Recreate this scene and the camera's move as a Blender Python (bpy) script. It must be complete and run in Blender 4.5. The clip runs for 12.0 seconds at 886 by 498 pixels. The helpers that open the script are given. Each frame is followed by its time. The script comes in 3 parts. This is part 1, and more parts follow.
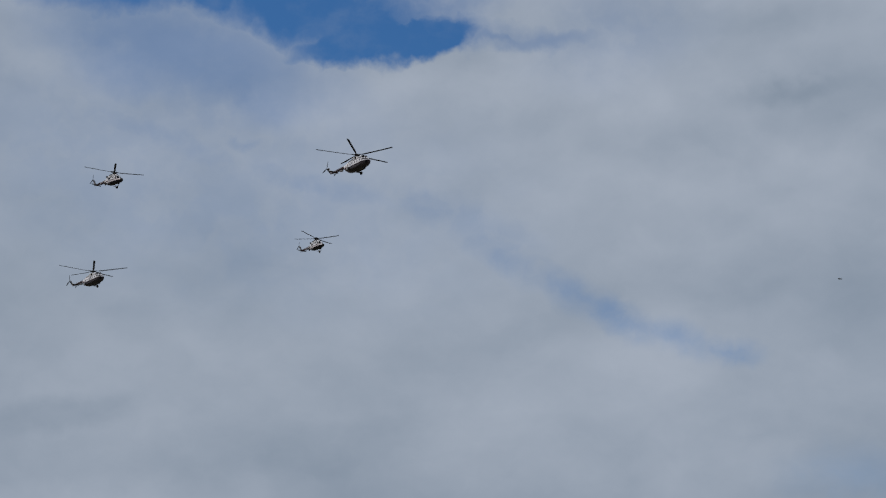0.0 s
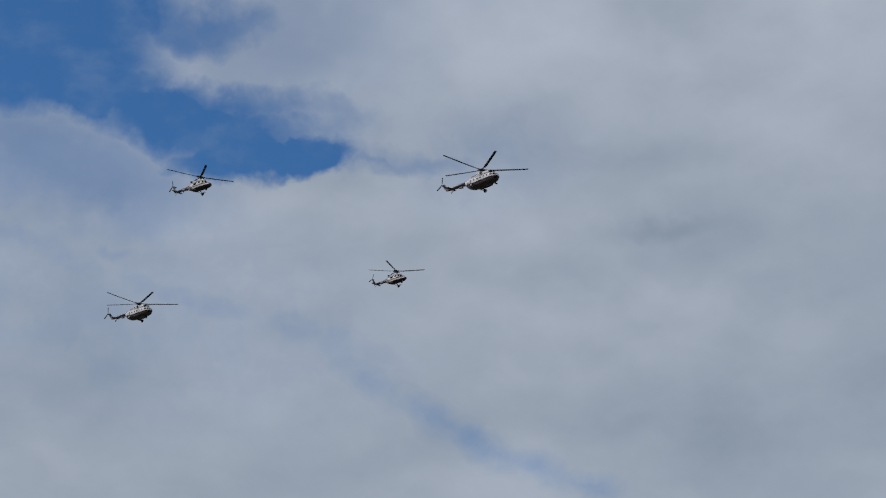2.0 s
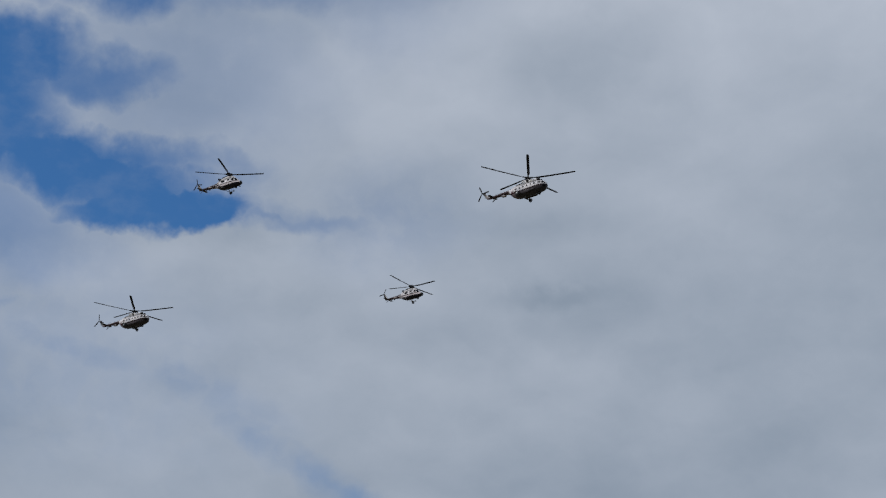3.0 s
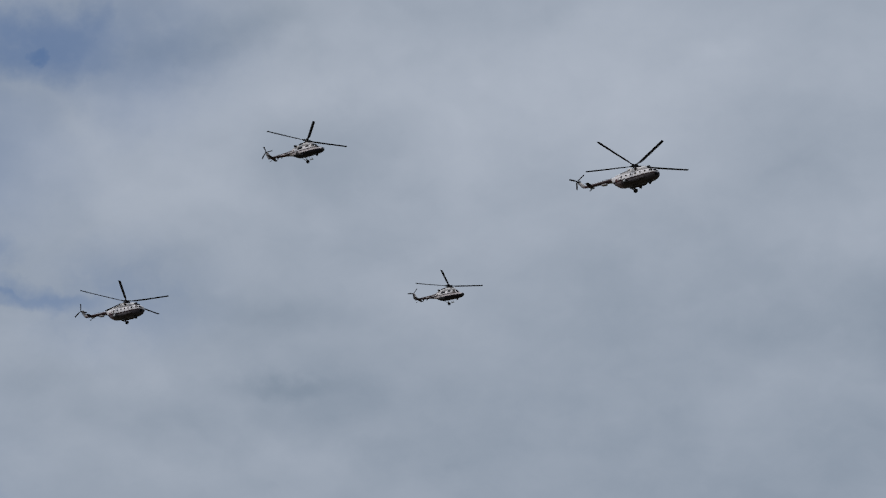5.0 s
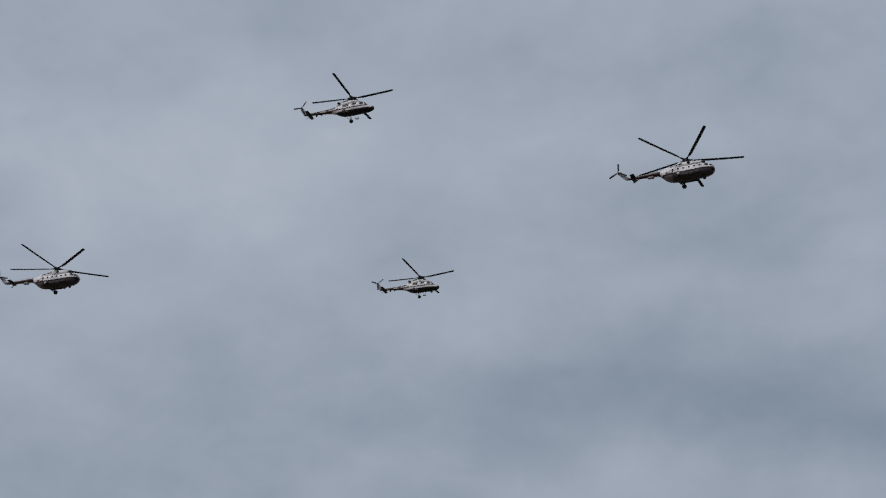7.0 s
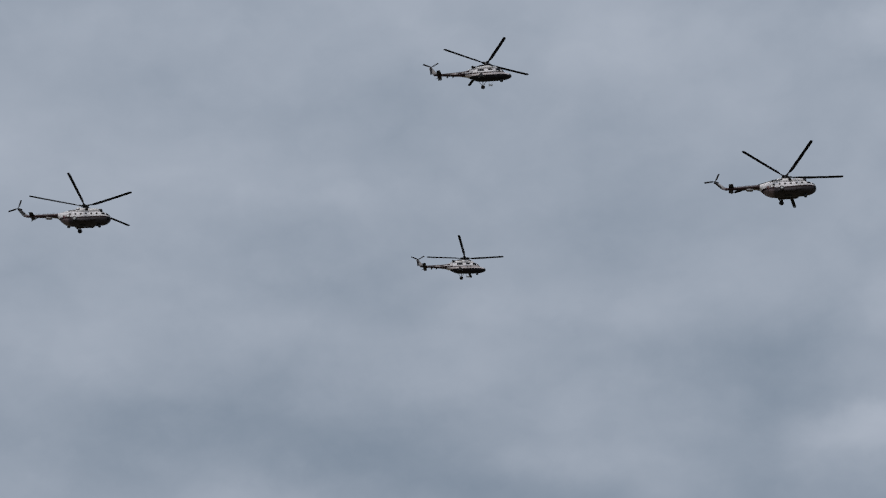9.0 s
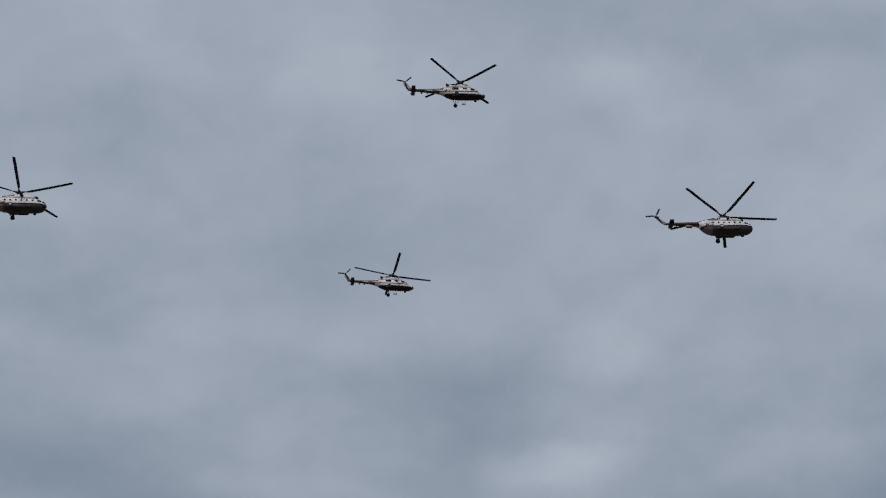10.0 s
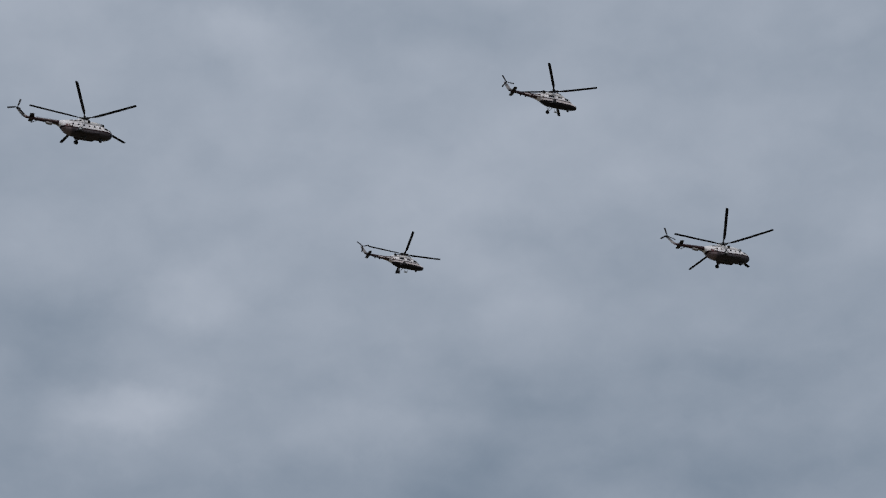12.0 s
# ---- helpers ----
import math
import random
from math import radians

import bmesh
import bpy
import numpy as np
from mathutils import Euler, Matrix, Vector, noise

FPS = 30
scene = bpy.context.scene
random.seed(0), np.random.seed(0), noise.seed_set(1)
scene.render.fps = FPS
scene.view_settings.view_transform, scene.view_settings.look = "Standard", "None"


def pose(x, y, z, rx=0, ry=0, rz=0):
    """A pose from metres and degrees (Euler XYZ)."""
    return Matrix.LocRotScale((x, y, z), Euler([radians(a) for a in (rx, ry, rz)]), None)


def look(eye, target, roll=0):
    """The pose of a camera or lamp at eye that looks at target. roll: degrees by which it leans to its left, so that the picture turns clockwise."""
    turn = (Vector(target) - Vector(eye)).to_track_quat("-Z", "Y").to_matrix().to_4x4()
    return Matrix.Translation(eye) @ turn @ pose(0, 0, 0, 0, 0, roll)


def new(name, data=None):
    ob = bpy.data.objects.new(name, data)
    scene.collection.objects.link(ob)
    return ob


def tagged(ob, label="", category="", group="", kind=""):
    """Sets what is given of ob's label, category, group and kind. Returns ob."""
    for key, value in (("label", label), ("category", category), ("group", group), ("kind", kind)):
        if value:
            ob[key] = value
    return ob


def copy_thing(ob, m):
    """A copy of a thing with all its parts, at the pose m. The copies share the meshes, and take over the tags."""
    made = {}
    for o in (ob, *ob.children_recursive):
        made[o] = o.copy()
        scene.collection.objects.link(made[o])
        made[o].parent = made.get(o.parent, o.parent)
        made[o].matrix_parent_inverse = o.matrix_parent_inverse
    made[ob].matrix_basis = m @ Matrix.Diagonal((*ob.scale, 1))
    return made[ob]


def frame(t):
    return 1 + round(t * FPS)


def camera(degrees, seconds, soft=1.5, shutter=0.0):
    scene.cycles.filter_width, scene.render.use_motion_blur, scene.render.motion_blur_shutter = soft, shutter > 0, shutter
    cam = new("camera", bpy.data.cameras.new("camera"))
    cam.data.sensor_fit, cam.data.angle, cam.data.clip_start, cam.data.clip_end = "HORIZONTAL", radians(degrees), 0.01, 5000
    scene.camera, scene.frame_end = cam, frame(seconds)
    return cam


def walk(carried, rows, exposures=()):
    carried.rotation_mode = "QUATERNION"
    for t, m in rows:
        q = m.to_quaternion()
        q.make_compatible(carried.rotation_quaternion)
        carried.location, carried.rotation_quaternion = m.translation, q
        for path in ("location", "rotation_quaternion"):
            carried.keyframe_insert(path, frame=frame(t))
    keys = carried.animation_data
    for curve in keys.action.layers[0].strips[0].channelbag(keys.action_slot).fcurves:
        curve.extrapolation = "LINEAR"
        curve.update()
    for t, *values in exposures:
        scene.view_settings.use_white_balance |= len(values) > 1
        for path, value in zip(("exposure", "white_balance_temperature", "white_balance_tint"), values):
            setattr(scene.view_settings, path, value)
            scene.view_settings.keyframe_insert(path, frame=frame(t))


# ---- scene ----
cam = camera(26.55, 12.0, soft=1.2)

# ---- camera: held in one spot on the ground, panning up and along with the flight ----
EYE = (0.0, 0.0, 1.6)
PATH = [  # seconds, and the turn of the camera in degrees
    (0, 108.85, 1.17, 47.06),
    (0.5, 109.69, 0.84, 46.41),
    (1, 110.70, 0.35, 45.16),
    (1.5, 111.78, 0.13, 43.58),
    (2, 112.55, -0.08, 42.33),
    (2.5, 112.93, -0.47, 40.75),
    (3, 114.45, -0.93, 38.37),
    (3.5, 116.25, -1.28, 35.63),
    (3.7, 116.63, -1.20, 34.51),
    (5.3, 117.68, -0.47, 28.18),
    (5.5, 118.39, -0.64, 26.87),
    (6, 119.14, -0.03, 23.98),
    (6.5, 119.65, 0.90, 20.84),
    (7, 119.61, 1.59, 17.42),
    (7.5, 120.02, 1.48, 15.25),
    (7.7, 120.20, 1.21, 14.11),
    (9.3, 120.53, 2.01, 1.55),
    (9.5, 120.65, 2.22, -0.42),
    (10, 120.96, 2.76, -5.23),
    (10.5, 120.83, 2.28, -8.40),
    (11, 120.18, 1.64, -11.87),
    (11.5, 119.84, 1.34, -16.01),
    (12, 119.10, 1.27, -20.23),
]
walk(cam, [(t, pose(*EYE, rx, ry, rz)) for t, rx, ry, rz in PATH],
     exposures=[(0.0, 0.02), (1.5, 0.03), (3.0, 0.09), (3.7, 0.09), (5.3, -0.04), (12.0, -0.05)])


# ---- sky and sun ----
class Graph:
    """Small helper that writes node trees line by line."""

    def __init__(self, tree):
        self.tree = tree

    def put(self, socket, value):
        if isinstance(value, bpy.types.NodeSocket):
            self.tree.links.new(value, socket)
        elif value is not None:
            socket.default_value = value

    def math(self, op, a, b=None, c=None):
        n = self.tree.nodes.new("ShaderNodeMath")
        n.operation = op
        for s, v in zip(n.inputs, (a, b, c)):
            self.put(s, v)
        return n.outputs[0]

    def vec(self, op, a, b=None, scale=None):
        n = self.tree.nodes.new("ShaderNodeVectorMath")
        n.operation = op
        self.put(n.inputs[0], a)
        if b is not None:
            self.put(n.inputs[1], b)
        if scale is not None:
            self.put(n.inputs["Scale"], scale)
        return n.outputs["Value"] if op in ("LENGTH", "DOT_PRODUCT") else n.outputs["Vector"]

    def noise(self, v, scale, detail=4.0, rough=0.5, lac=2.0, colour=False):
        n = self.tree.nodes.new("ShaderNodeTexNoise")
        self.put(n.inputs["Vector"], v)
        n.inputs["Scale"].default_value = scale
        n.inputs["Detail"].default_value = detail
        n.inputs["Roughness"].default_value = rough
        n.inputs["Lacunarity"].default_value = lac
        return n.outputs["Color"] if colour else n.outputs["Fac"]

    def ramp(self, v, a, b, lo=0.0, hi=1.0, smooth=True):
        n = self.tree.nodes.new("ShaderNodeMapRange")
        n.interpolation_type = "SMOOTHSTEP" if smooth else "LINEAR"
        for s, x in zip(n.inputs, (v, a, b, lo, hi)):
            self.put(s, x)
        return n.outputs[0]

    def mix(self, f, a, b):
        n = self.tree.nodes.new("ShaderNodeMix")
        n.data_type = "RGBA"
        self.put(n.inputs[0], f)
        for s, v in ((n.inputs[6], a), (n.inputs[7], b)):
            self.put(s, (*v, 1.0) if isinstance(v, tuple) and len(v) == 3 else v)
        return n.outputs[2]

    def patch(self, v, before, centre, size, turn, weight, inner, outer=1.25):
        """weight inside an ellipse of the plane v, fading to 0 outside it. It is worked out after the value before, so that few values wait at once."""
        chain = self.tree.nodes.new("ShaderNodeVectorMath")
        chain.operation = "MULTIPLY_ADD"
        for s, x in zip(chain.inputs, (before, (1e-7, 1e-7, 1e-7), v)):
            self.put(s, x)
        n = self.tree.nodes.new("ShaderNodeMapping")
        n.vector_type = "TEXTURE"
        self.put(n.inputs["Vector"], chain.outputs[0])
        n.inputs["Location"].default_value = (*centre, 0)
        n.inputs["Rotation"].default_value = (0, 0, radians(turn))
        n.inputs["Scale"].default_value = (*size, 1)
        return self.ramp(self.vec("LENGTH", n.outputs[0]), outer, inner, 0.0, weight)


SUN_HEIGHT, SUN_WAY = 52.0, 205.0      # degrees over the horizon, degrees clockwise from +y


# patches of the sky: bearing and height, half widths, lean, all in degrees; strength; how much of the patch is full
BLUE_GAP = (  # open gap in the cloud
    ((-56.8, 28.0), (5.55, 2.5), 1, 1, 0.6), ((-53.7, 29.3), (3.24, 1.51), 5, 1, 0.4), ((-53.5, 26.6), (5.97, 0.95), -1, 1, 0.45),
    ((-55.0, 27.2), (4.45, 1.35), -4, 1, 0.5), ((-56.5, 27.0), (7.09, 1.04), -2, 0.8, 0.3), ((-50.3, 26.2), (2.82, 1.13), -11, 1, 0.5),
    ((-48.6, 25.5), (1.55, 1.1), 2, 1, 0.55), ((-47.1, 25.1), (1.89, 0.55), 7, 1, 0.55), ((-50.7, 26.1), (5.49, 1.36), -5, 1, 0.4),
    ((-47.2, 25.3), (2.08, 0.68), -1, 1, 0.55), ((-51.1, 26.5), (5.44, 1.1), 5, 0.95, 0.35), ((-48.7, 25.2), (3.64, 0.78), 6, 1, 0.55),
    ((-50.6, 32.4), (3.66, 2.0), 8, 0.95, 0.3), ((-51.0, 29.0), (4.27, 1.17), 8, 0.85, 0.2),
)
THIN_VEIL = (  # thin cloud round the gap, through which blue glimmers
    ((-49.9, 29.2), (3.28, 0.85), -6, 0.55, 0.1), ((-46.1, 26.6), (1.82, 0.62), -2, 0.5, 0.1), ((-44.9, 25.1), (2.28, 0.34), 1, 0.55, 0.1),
    ((-56.0, 25.3), (3.09, 1.26), -4, 0.5, 0.1), ((-57.6, 25.0), (2.01, 1.18), -6, 0.5, 0.1), ((-55.0, 24.6), (6.45, 2.22), -11, 0.55, 0.2),
    ((-43.7, 25.2), (2.83, 0.61), -6, 0.35, 0.1), ((-44.9, 32.6), (5.38, 1.78), 5, 0.6, 0.2), ((-44.6, 32.3), (0.8, 0.76), 5, 0.75, 0.2),
    ((-48.0, 29.2), (6.27, 4.4), 7, 0.3, 0.2), ((-46.0, 26.2), (2.04, 1.03), 15, 0.5, 0.1), ((-43.7, 25.1), (3.56, 0.48), 3, 0.45, 0.1),
    ((-42.8, 33.3), (1.56, 1.34), 8, 0.55, 0.1), ((-41.3, 32.8), (5.09, 3.19), 7, 0.32, 0.1),
)
LONG_RIFT = (  # the long rift and the thin streaks beside it
    ((-47.1, 20.1), (2.17, 0.77), -26, 0.3, 0), ((-44.7, 18.6), (2.32, 0.7), -33, 0.36, 0), ((-42.6, 17.4), (2.13, 0.66), -31, 0.38, 0),
    ((-41.2, 16.6), (1.76, 0.59), -29, 0.52, 0), ((-39.5, 15.9), (1.93, 0.55), -19, 0.4, 0), ((-37.6, 15.4), (1.04, 0.48), -11, 0.52, 0),
    ((-50.7, 20.8), (4.39, 0.62), -13, 0.31, 0.1), ((-55.7, 22.2), (5.06, 0.69), -15, 0.3, 0.1), ((-53.1, 22.1), (0.92, 0.38), -8, 0.44, 0),
    ((-57.2, 20.0), (5.34, 0.78), -9, 0.16, 0), ((-45.8, 19.7), (3.18, 1.0), -24, 0.24, 0), ((-34.5, 11.5), (2.5, 1.0), -4, 0.2, 0),
    ((-54.6, 21.4), (11.62, 4.45), -10, 0.2, 0.2), ((-40.8, 25.4), (3.83, 2.19), 6, 0.26, 0),
)
WEST_HEAPS = (
    ((-58.5, 13.8), (2.55, 0.6), 5, -0.1, 0.3), ((-58.1, 12.5), (4.41, 1.34), 1, -0.08, 0.2), ((-51.4, 12.9), (4.2, 1.02), 0, -0.05, 0),
    ((-55.4, 16.8), (8.83, 1.87), -7, 0.03, 0.1), ((-58.9, 24.4), (3.06, 1.01), -11, 0.06, 0.1), ((-50.0, 23.2), (3.73, 1.03), 4, 0.06, 0.1),
    ((-43.2, 23.7), (4.11, 1.03), 0, 0.05, 0.1), ((-34.6, 23.1), (2.33, 0.41), 6, -0.05, 0), ((-48.1, 24.0), (3.0, 0.69), 6, 0.05, 0.1),
    ((-40.1, 28.1), (9.32, 3.25), -1, 0.1, 0.1), ((-35.5, 22.9), (2.03, 0.38), 3, -0.05, 0), ((-32.6, 20.0), (4.81, 1.19), -3, 0.04, 0),
    ((-39.3, 22.9), (7.83, 4.48), -1, 0.05, 0.2),
)
NORTH_WEST_HEAPS = (
    ((-36.6, 31.9), (7.21, 1.91), 14, 0.12, 0.1), ((-28.0, 29.0), (10.1, 5.65), -2, 0.09, 0.1), ((-35.3, 25.3), (3.62, 0.55), -1, -0.05, 0),
    ((-35.8, 23.0), (2.62, 0.62), 1, -0.05, 0), ((-27.1, 26.6), (4.74, 1.03), -2, -0.03, 0), ((-44.1, 23.8), (4.8, 1.19), 4, 0.05, 0.1),
    ((-38.0, 33.5), (4.77, 0.76), 16, -0.07, 0.1), ((-34.6, 32.0), (6.02, 0.79), 4, 0.04, 0), ((-20.8, 33.5), (7.74, 1.88), -3, 0.03, 0.1),
    ((-36.9, 22.0), (5.96, 1.51), 4, -0.11, 0), ((-14.3, 23.2), (3.2, 1.01), -12, -0.09, 0.1), ((-17.4, 26.1), (5.22, 0.96), -9, -0.05, 0),
    ((-35.0, 27.6), (6.17, 2.87), 5, -0.12, 0.1),
)
NORTH_HEAPS = (
    ((-4.3, 24.6), (8.8, 2.03), -6, -0.07, 0.1), ((-11.9, 25.8), (5.33, 1.2), -6, 0.03, 0.1), ((-7.7, 27.9), (4.43, 0.79), -4, 0.05, 0.1),
    ((-22.5, 32.7), (8.08, 3.42), 2, 0.03, 0.1), ((-2.4, 22.9), (5.35, 1.34), -6, -0.1, 0), ((-18.8, 23.9), (4.86, 1.19), 0, -0.03, 0),
    ((-9.7, 24.8), (7.34, 1.68), 2, -0.13, 0.1), ((-7.5, 34.9), (6.17, 1.02), 7, -0.04, 0), ((6.7, 26.9), (6.89, 0.86), -4, -0.05, 0.1),
    ((4.5, 35.5), (6.31, 1.54), -4, 0.07, 0.1), ((5.2, 25.0), (2.45, 0.85), -4, 0.06, 0.2), ((1.0, 23.8), (3.18, 0.68), -2, 0.05, 0.1),
    ((-8.3, 31.0), (6.32, 2.06), -5, -0.08, 0.1), ((-1.6, 28.7), (5.1, 1.03), -1, 0.03, 0),
)
NORTH_EAST_HEAPS = (
    ((12.4, 27.6), (2.17, 1.36), 11, 0.1, 0.3), ((10.0, 24.2), (2.95, 0.74), 0, 0.09, 0.3), ((14.7, 35.2), (3.81, 1.19), -14, 0.07, 0.2),
    ((16.6, 33.7), (2.93, 1.01), -9, 0.05, 0), ((20.5, 28.8), (3.43, 1.02), -7, 0.06, 0.2), ((16.4, 25.1), (4.11, 0.68), -5, -0.05, 0),
    ((23.6, 29.5), (2.83, 0.85), -9, -0.05, 0), ((-10.4, 30.7), (5.44, 1.87), 3, -0.06, 0),
)
EAST_HEAPS = (
    ((21.9, 31.2), (6.64, 1.72), 2, 0.08, 0.1), ((10.1, 23.8), (3.27, 0.92), 12, 0.09, 0.2), ((13.7, 35.6), (3.75, 1.02), 2, 0.08, 0.1),
    ((31.0, 34.3), (5.88, 1.36), -6, -0.06, 0.1), ((14.5, 26.0), (4.56, 1.03), 1, -0.06, 0), ((21.0, 21.7), (14.72, 1.69), -1, -0.12, 0.1),
    ((36.3, 35.0), (1.78, 1.0), -9, 0.06, 0.1), ((31.3, 23.4), (8.7, 3.2), -5, -0.1, 0.1), ((18.1, 23.6), (2.81, 0.85), 0, 0.04, 0),
    ((7.2, 25.3), (4.01, 3.69), 4, -0.07, 0.1), ((21.9, 24.3), (4.69, 2.01), -7, -0.05, 0), ((28.0, 31.3), (2.97, 0.86), -10, 0.04, 0.1),
)


def build_sky():
    world = bpy.data.worlds.new("cloudy_sky")
    scene.world = world
    world.use_nodes = True
    tree = world.node_tree
    tree.nodes.clear()
    g = Graph(tree)
    way = g.vec("NORMALIZE", tree.nodes.new("ShaderNodeTexCoord").outputs["Generated"])
    deg = g.vec("SCALE", way, scale=57.3)
    split = tree.nodes.new("ShaderNodeSeparateXYZ")
    tree.links.new(way, split.inputs[0])
    sx, sy, sz = split.outputs
    bearing = g.math("MULTIPLY", g.math("ARCTAN2", sx, sy), 57.2958)
    height = g.math("MULTIPLY", g.math("ARCSINE", sz), 57.2958)
    flat = tree.nodes.new("ShaderNodeCombineXYZ")
    g.put(flat.inputs[0], bearing)
    g.put(flat.inputs[1], height)
    plane = flat.outputs[0]
    # ragged edges: coarse and fine drift of the cloud outlines, in degrees
    coarse = g.vec("SCALE", g.vec("SUBTRACT", g.noise(deg, 0.33, 2, colour=True), (0.5, 0.5, 0.5)), scale=1.6)
    fine = g.vec("SCALE", g.vec("SUBTRACT", g.noise(deg, 1.1, 4, 0.55, colour=True), (0.5, 0.5, 0.5)), scale=1.2)
    torn = g.vec("ADD", plane, g.vec("ADD", coarse, fine))
    soft = g.vec("ADD", plane, g.vec("SCALE", fine, scale=0.7))

    # the gap in the cloud through which blue sky shows, and the thin places and the long rift where it glimmers
    gap = g.math("MULTIPLY", sz, 0.0001)
    for row in (*BLUE_GAP, *THIN_VEIL):
        gap = g.math("MAXIMUM", gap, g.patch(torn, gap, *row))
    rift = g.math("MULTIPLY", gap, 0.0001)
    for row in LONG_RIFT:
        rift = g.math("MAXIMUM", rift, g.patch(soft, rift, *row))
    ragged = g.ramp(g.noise(g.vec("ADD", deg, fine), 0.8, 4, 0.55), 0.3, 0.65, 0.5, 1.0)
    gap = g.math("MAXIMUM", gap, g.math("MULTIPLY", rift, ragged))
    wisps = g.ramp(g.noise(g.vec("MULTIPLY", deg, (1, 1, 1.6)), 0.55, 6, 0.6), 0.42, 0.74, 0.0, 0.12)
    gap = g.math("MULTIPLY", gap, g.math("SUBTRACT", 1.0, wisps))

    # cloud sheet: broad light and dark, drawn-out billows, thin streaks, a duller base towards the horizon
    broad = g.noise(g.vec("MULTIPLY", deg, (1, 1, 2.2)), 0.075, 3, 0.5)
    billow = g.noise(g.vec("MULTIPLY", g.vec("ADD", deg, coarse), (1, 1, 1.9)), 0.18, 5, 0.44)
    grain = g.noise(g.vec("MULTIPLY", g.vec("ADD", deg, fine), (1, 1, 1.6)), 0.7, 5, 0.55)
    tone = g.math("ADD", g.math("MULTIPLY", broad, 0.25), g.math("ADD", g.math("MULTIPLY", billow, 0.42), g.math("MULTIPLY", grain, 0.10)))
    tone = g.math("ADD", tone, g.ramp(height, 14.0, 40.0, 0.075, 0.165, smooth=False))
    # heaps of brighter and duller cloud
    for row in (*WEST_HEAPS, *NORTH_WEST_HEAPS, *NORTH_HEAPS, *NORTH_EAST_HEAPS, *EAST_HEAPS):
        tone = g.math("ADD", tone, g.patch(soft, tone, *row))
    cloud = g.mix(g.ramp(tone, 0.15, 0.85, smooth=False), (0.152, 0.206, 0.278), (0.482, 0.526, 0.608))

    sky = tree.nodes.new("ShaderNodeTexSky")
    sky.sky_type, sky.sun_disc = "NISHITA", False
    sky.sun_elevation, sky.sun_rotation = radians(SUN_HEIGHT), radians(SUN_WAY)
    sky.air_density, sky.dust_density, sky.ozone_density = 1.0, 0.3, 2.0
    blue = g.vec("MULTIPLY", sky.outputs[0], (0.034, 0.066, 0.094))
    out = tree.nodes.new("ShaderNodeBackground")
    g.put(out.inputs["Color"], g.mix(gap, cloud, blue))
    out.inputs["Strength"].default_value = 1.0
    tree.links.new(out.outputs[0], tree.nodes.new("ShaderNodeOutputWorld").inputs["Surface"])


build_sky()
sun = new("sun", bpy.data.lights.new("sun", "SUN"))
sun.data.energy, sun.data.angle, sun.data.color = 1.8, radians(25), (1.0, 0.97, 0.95)
away = (math.sin(radians(SUN_WAY)) * math.cos(radians(SUN_HEIGHT)), math.cos(radians(SUN_WAY)) * math.cos(radians(SUN_HEIGHT)), math.sin(radians(SUN_HEIGHT)))
sun.matrix_world = look(tuple(50 * a for a in away), (0, 0, 0))


# ---- materials ----
def material(name, colour, rough=0.5, metal=0.0, vary=0.12, scale=3.0, bump=0.0, second=None, gloss=0.5):
    """A painted or plain surface: broad stains, fine grain and a slight relief."""
    m = bpy.data.materials.new(name)
    m.use_nodes = True
    g = Graph(m.node_tree)
    bsdf = m.node_tree.nodes["Principled BSDF"]
    at = m.node_tree.nodes.new("ShaderNodeTexCoord").outputs["Object"]
    wide, small = g.noise(at, scale * 0.35, 4, 0.6), g.noise(at, scale * 4.0, 5, 0.6)
    dark = tuple(c * (1 - vary * 2) for c in colour)
    tone = g.mix(g.ramp(g.math("ADD", g.math("MULTIPLY", wide, 0.65), g.math("MULTIPLY", small, 0.35)), 0.35, 0.62), dark, second or colour)
    g.put(bsdf.inputs["Base Color"], tone)
    g.put(bsdf.inputs["Roughness"], g.ramp(small, 0.3, 0.7, max(0.05, rough - 0.08), min(1, rough + 0.1)))
    bsdf.inputs["Metallic"].default_value = metal
    bsdf.inputs["Specular IOR Level"].default_value = gloss
    if bump:
        n = m.node_tree.nodes.new("ShaderNodeBump")
        n.inputs["Strength"].default_value = 0.5
        n.inputs["Distance"].default_value = bump
        g.put(n.inputs["Height"], small)
        m.node_tree.links.new(n.outputs[0], bsdf.inputs["Normal"])
    return m


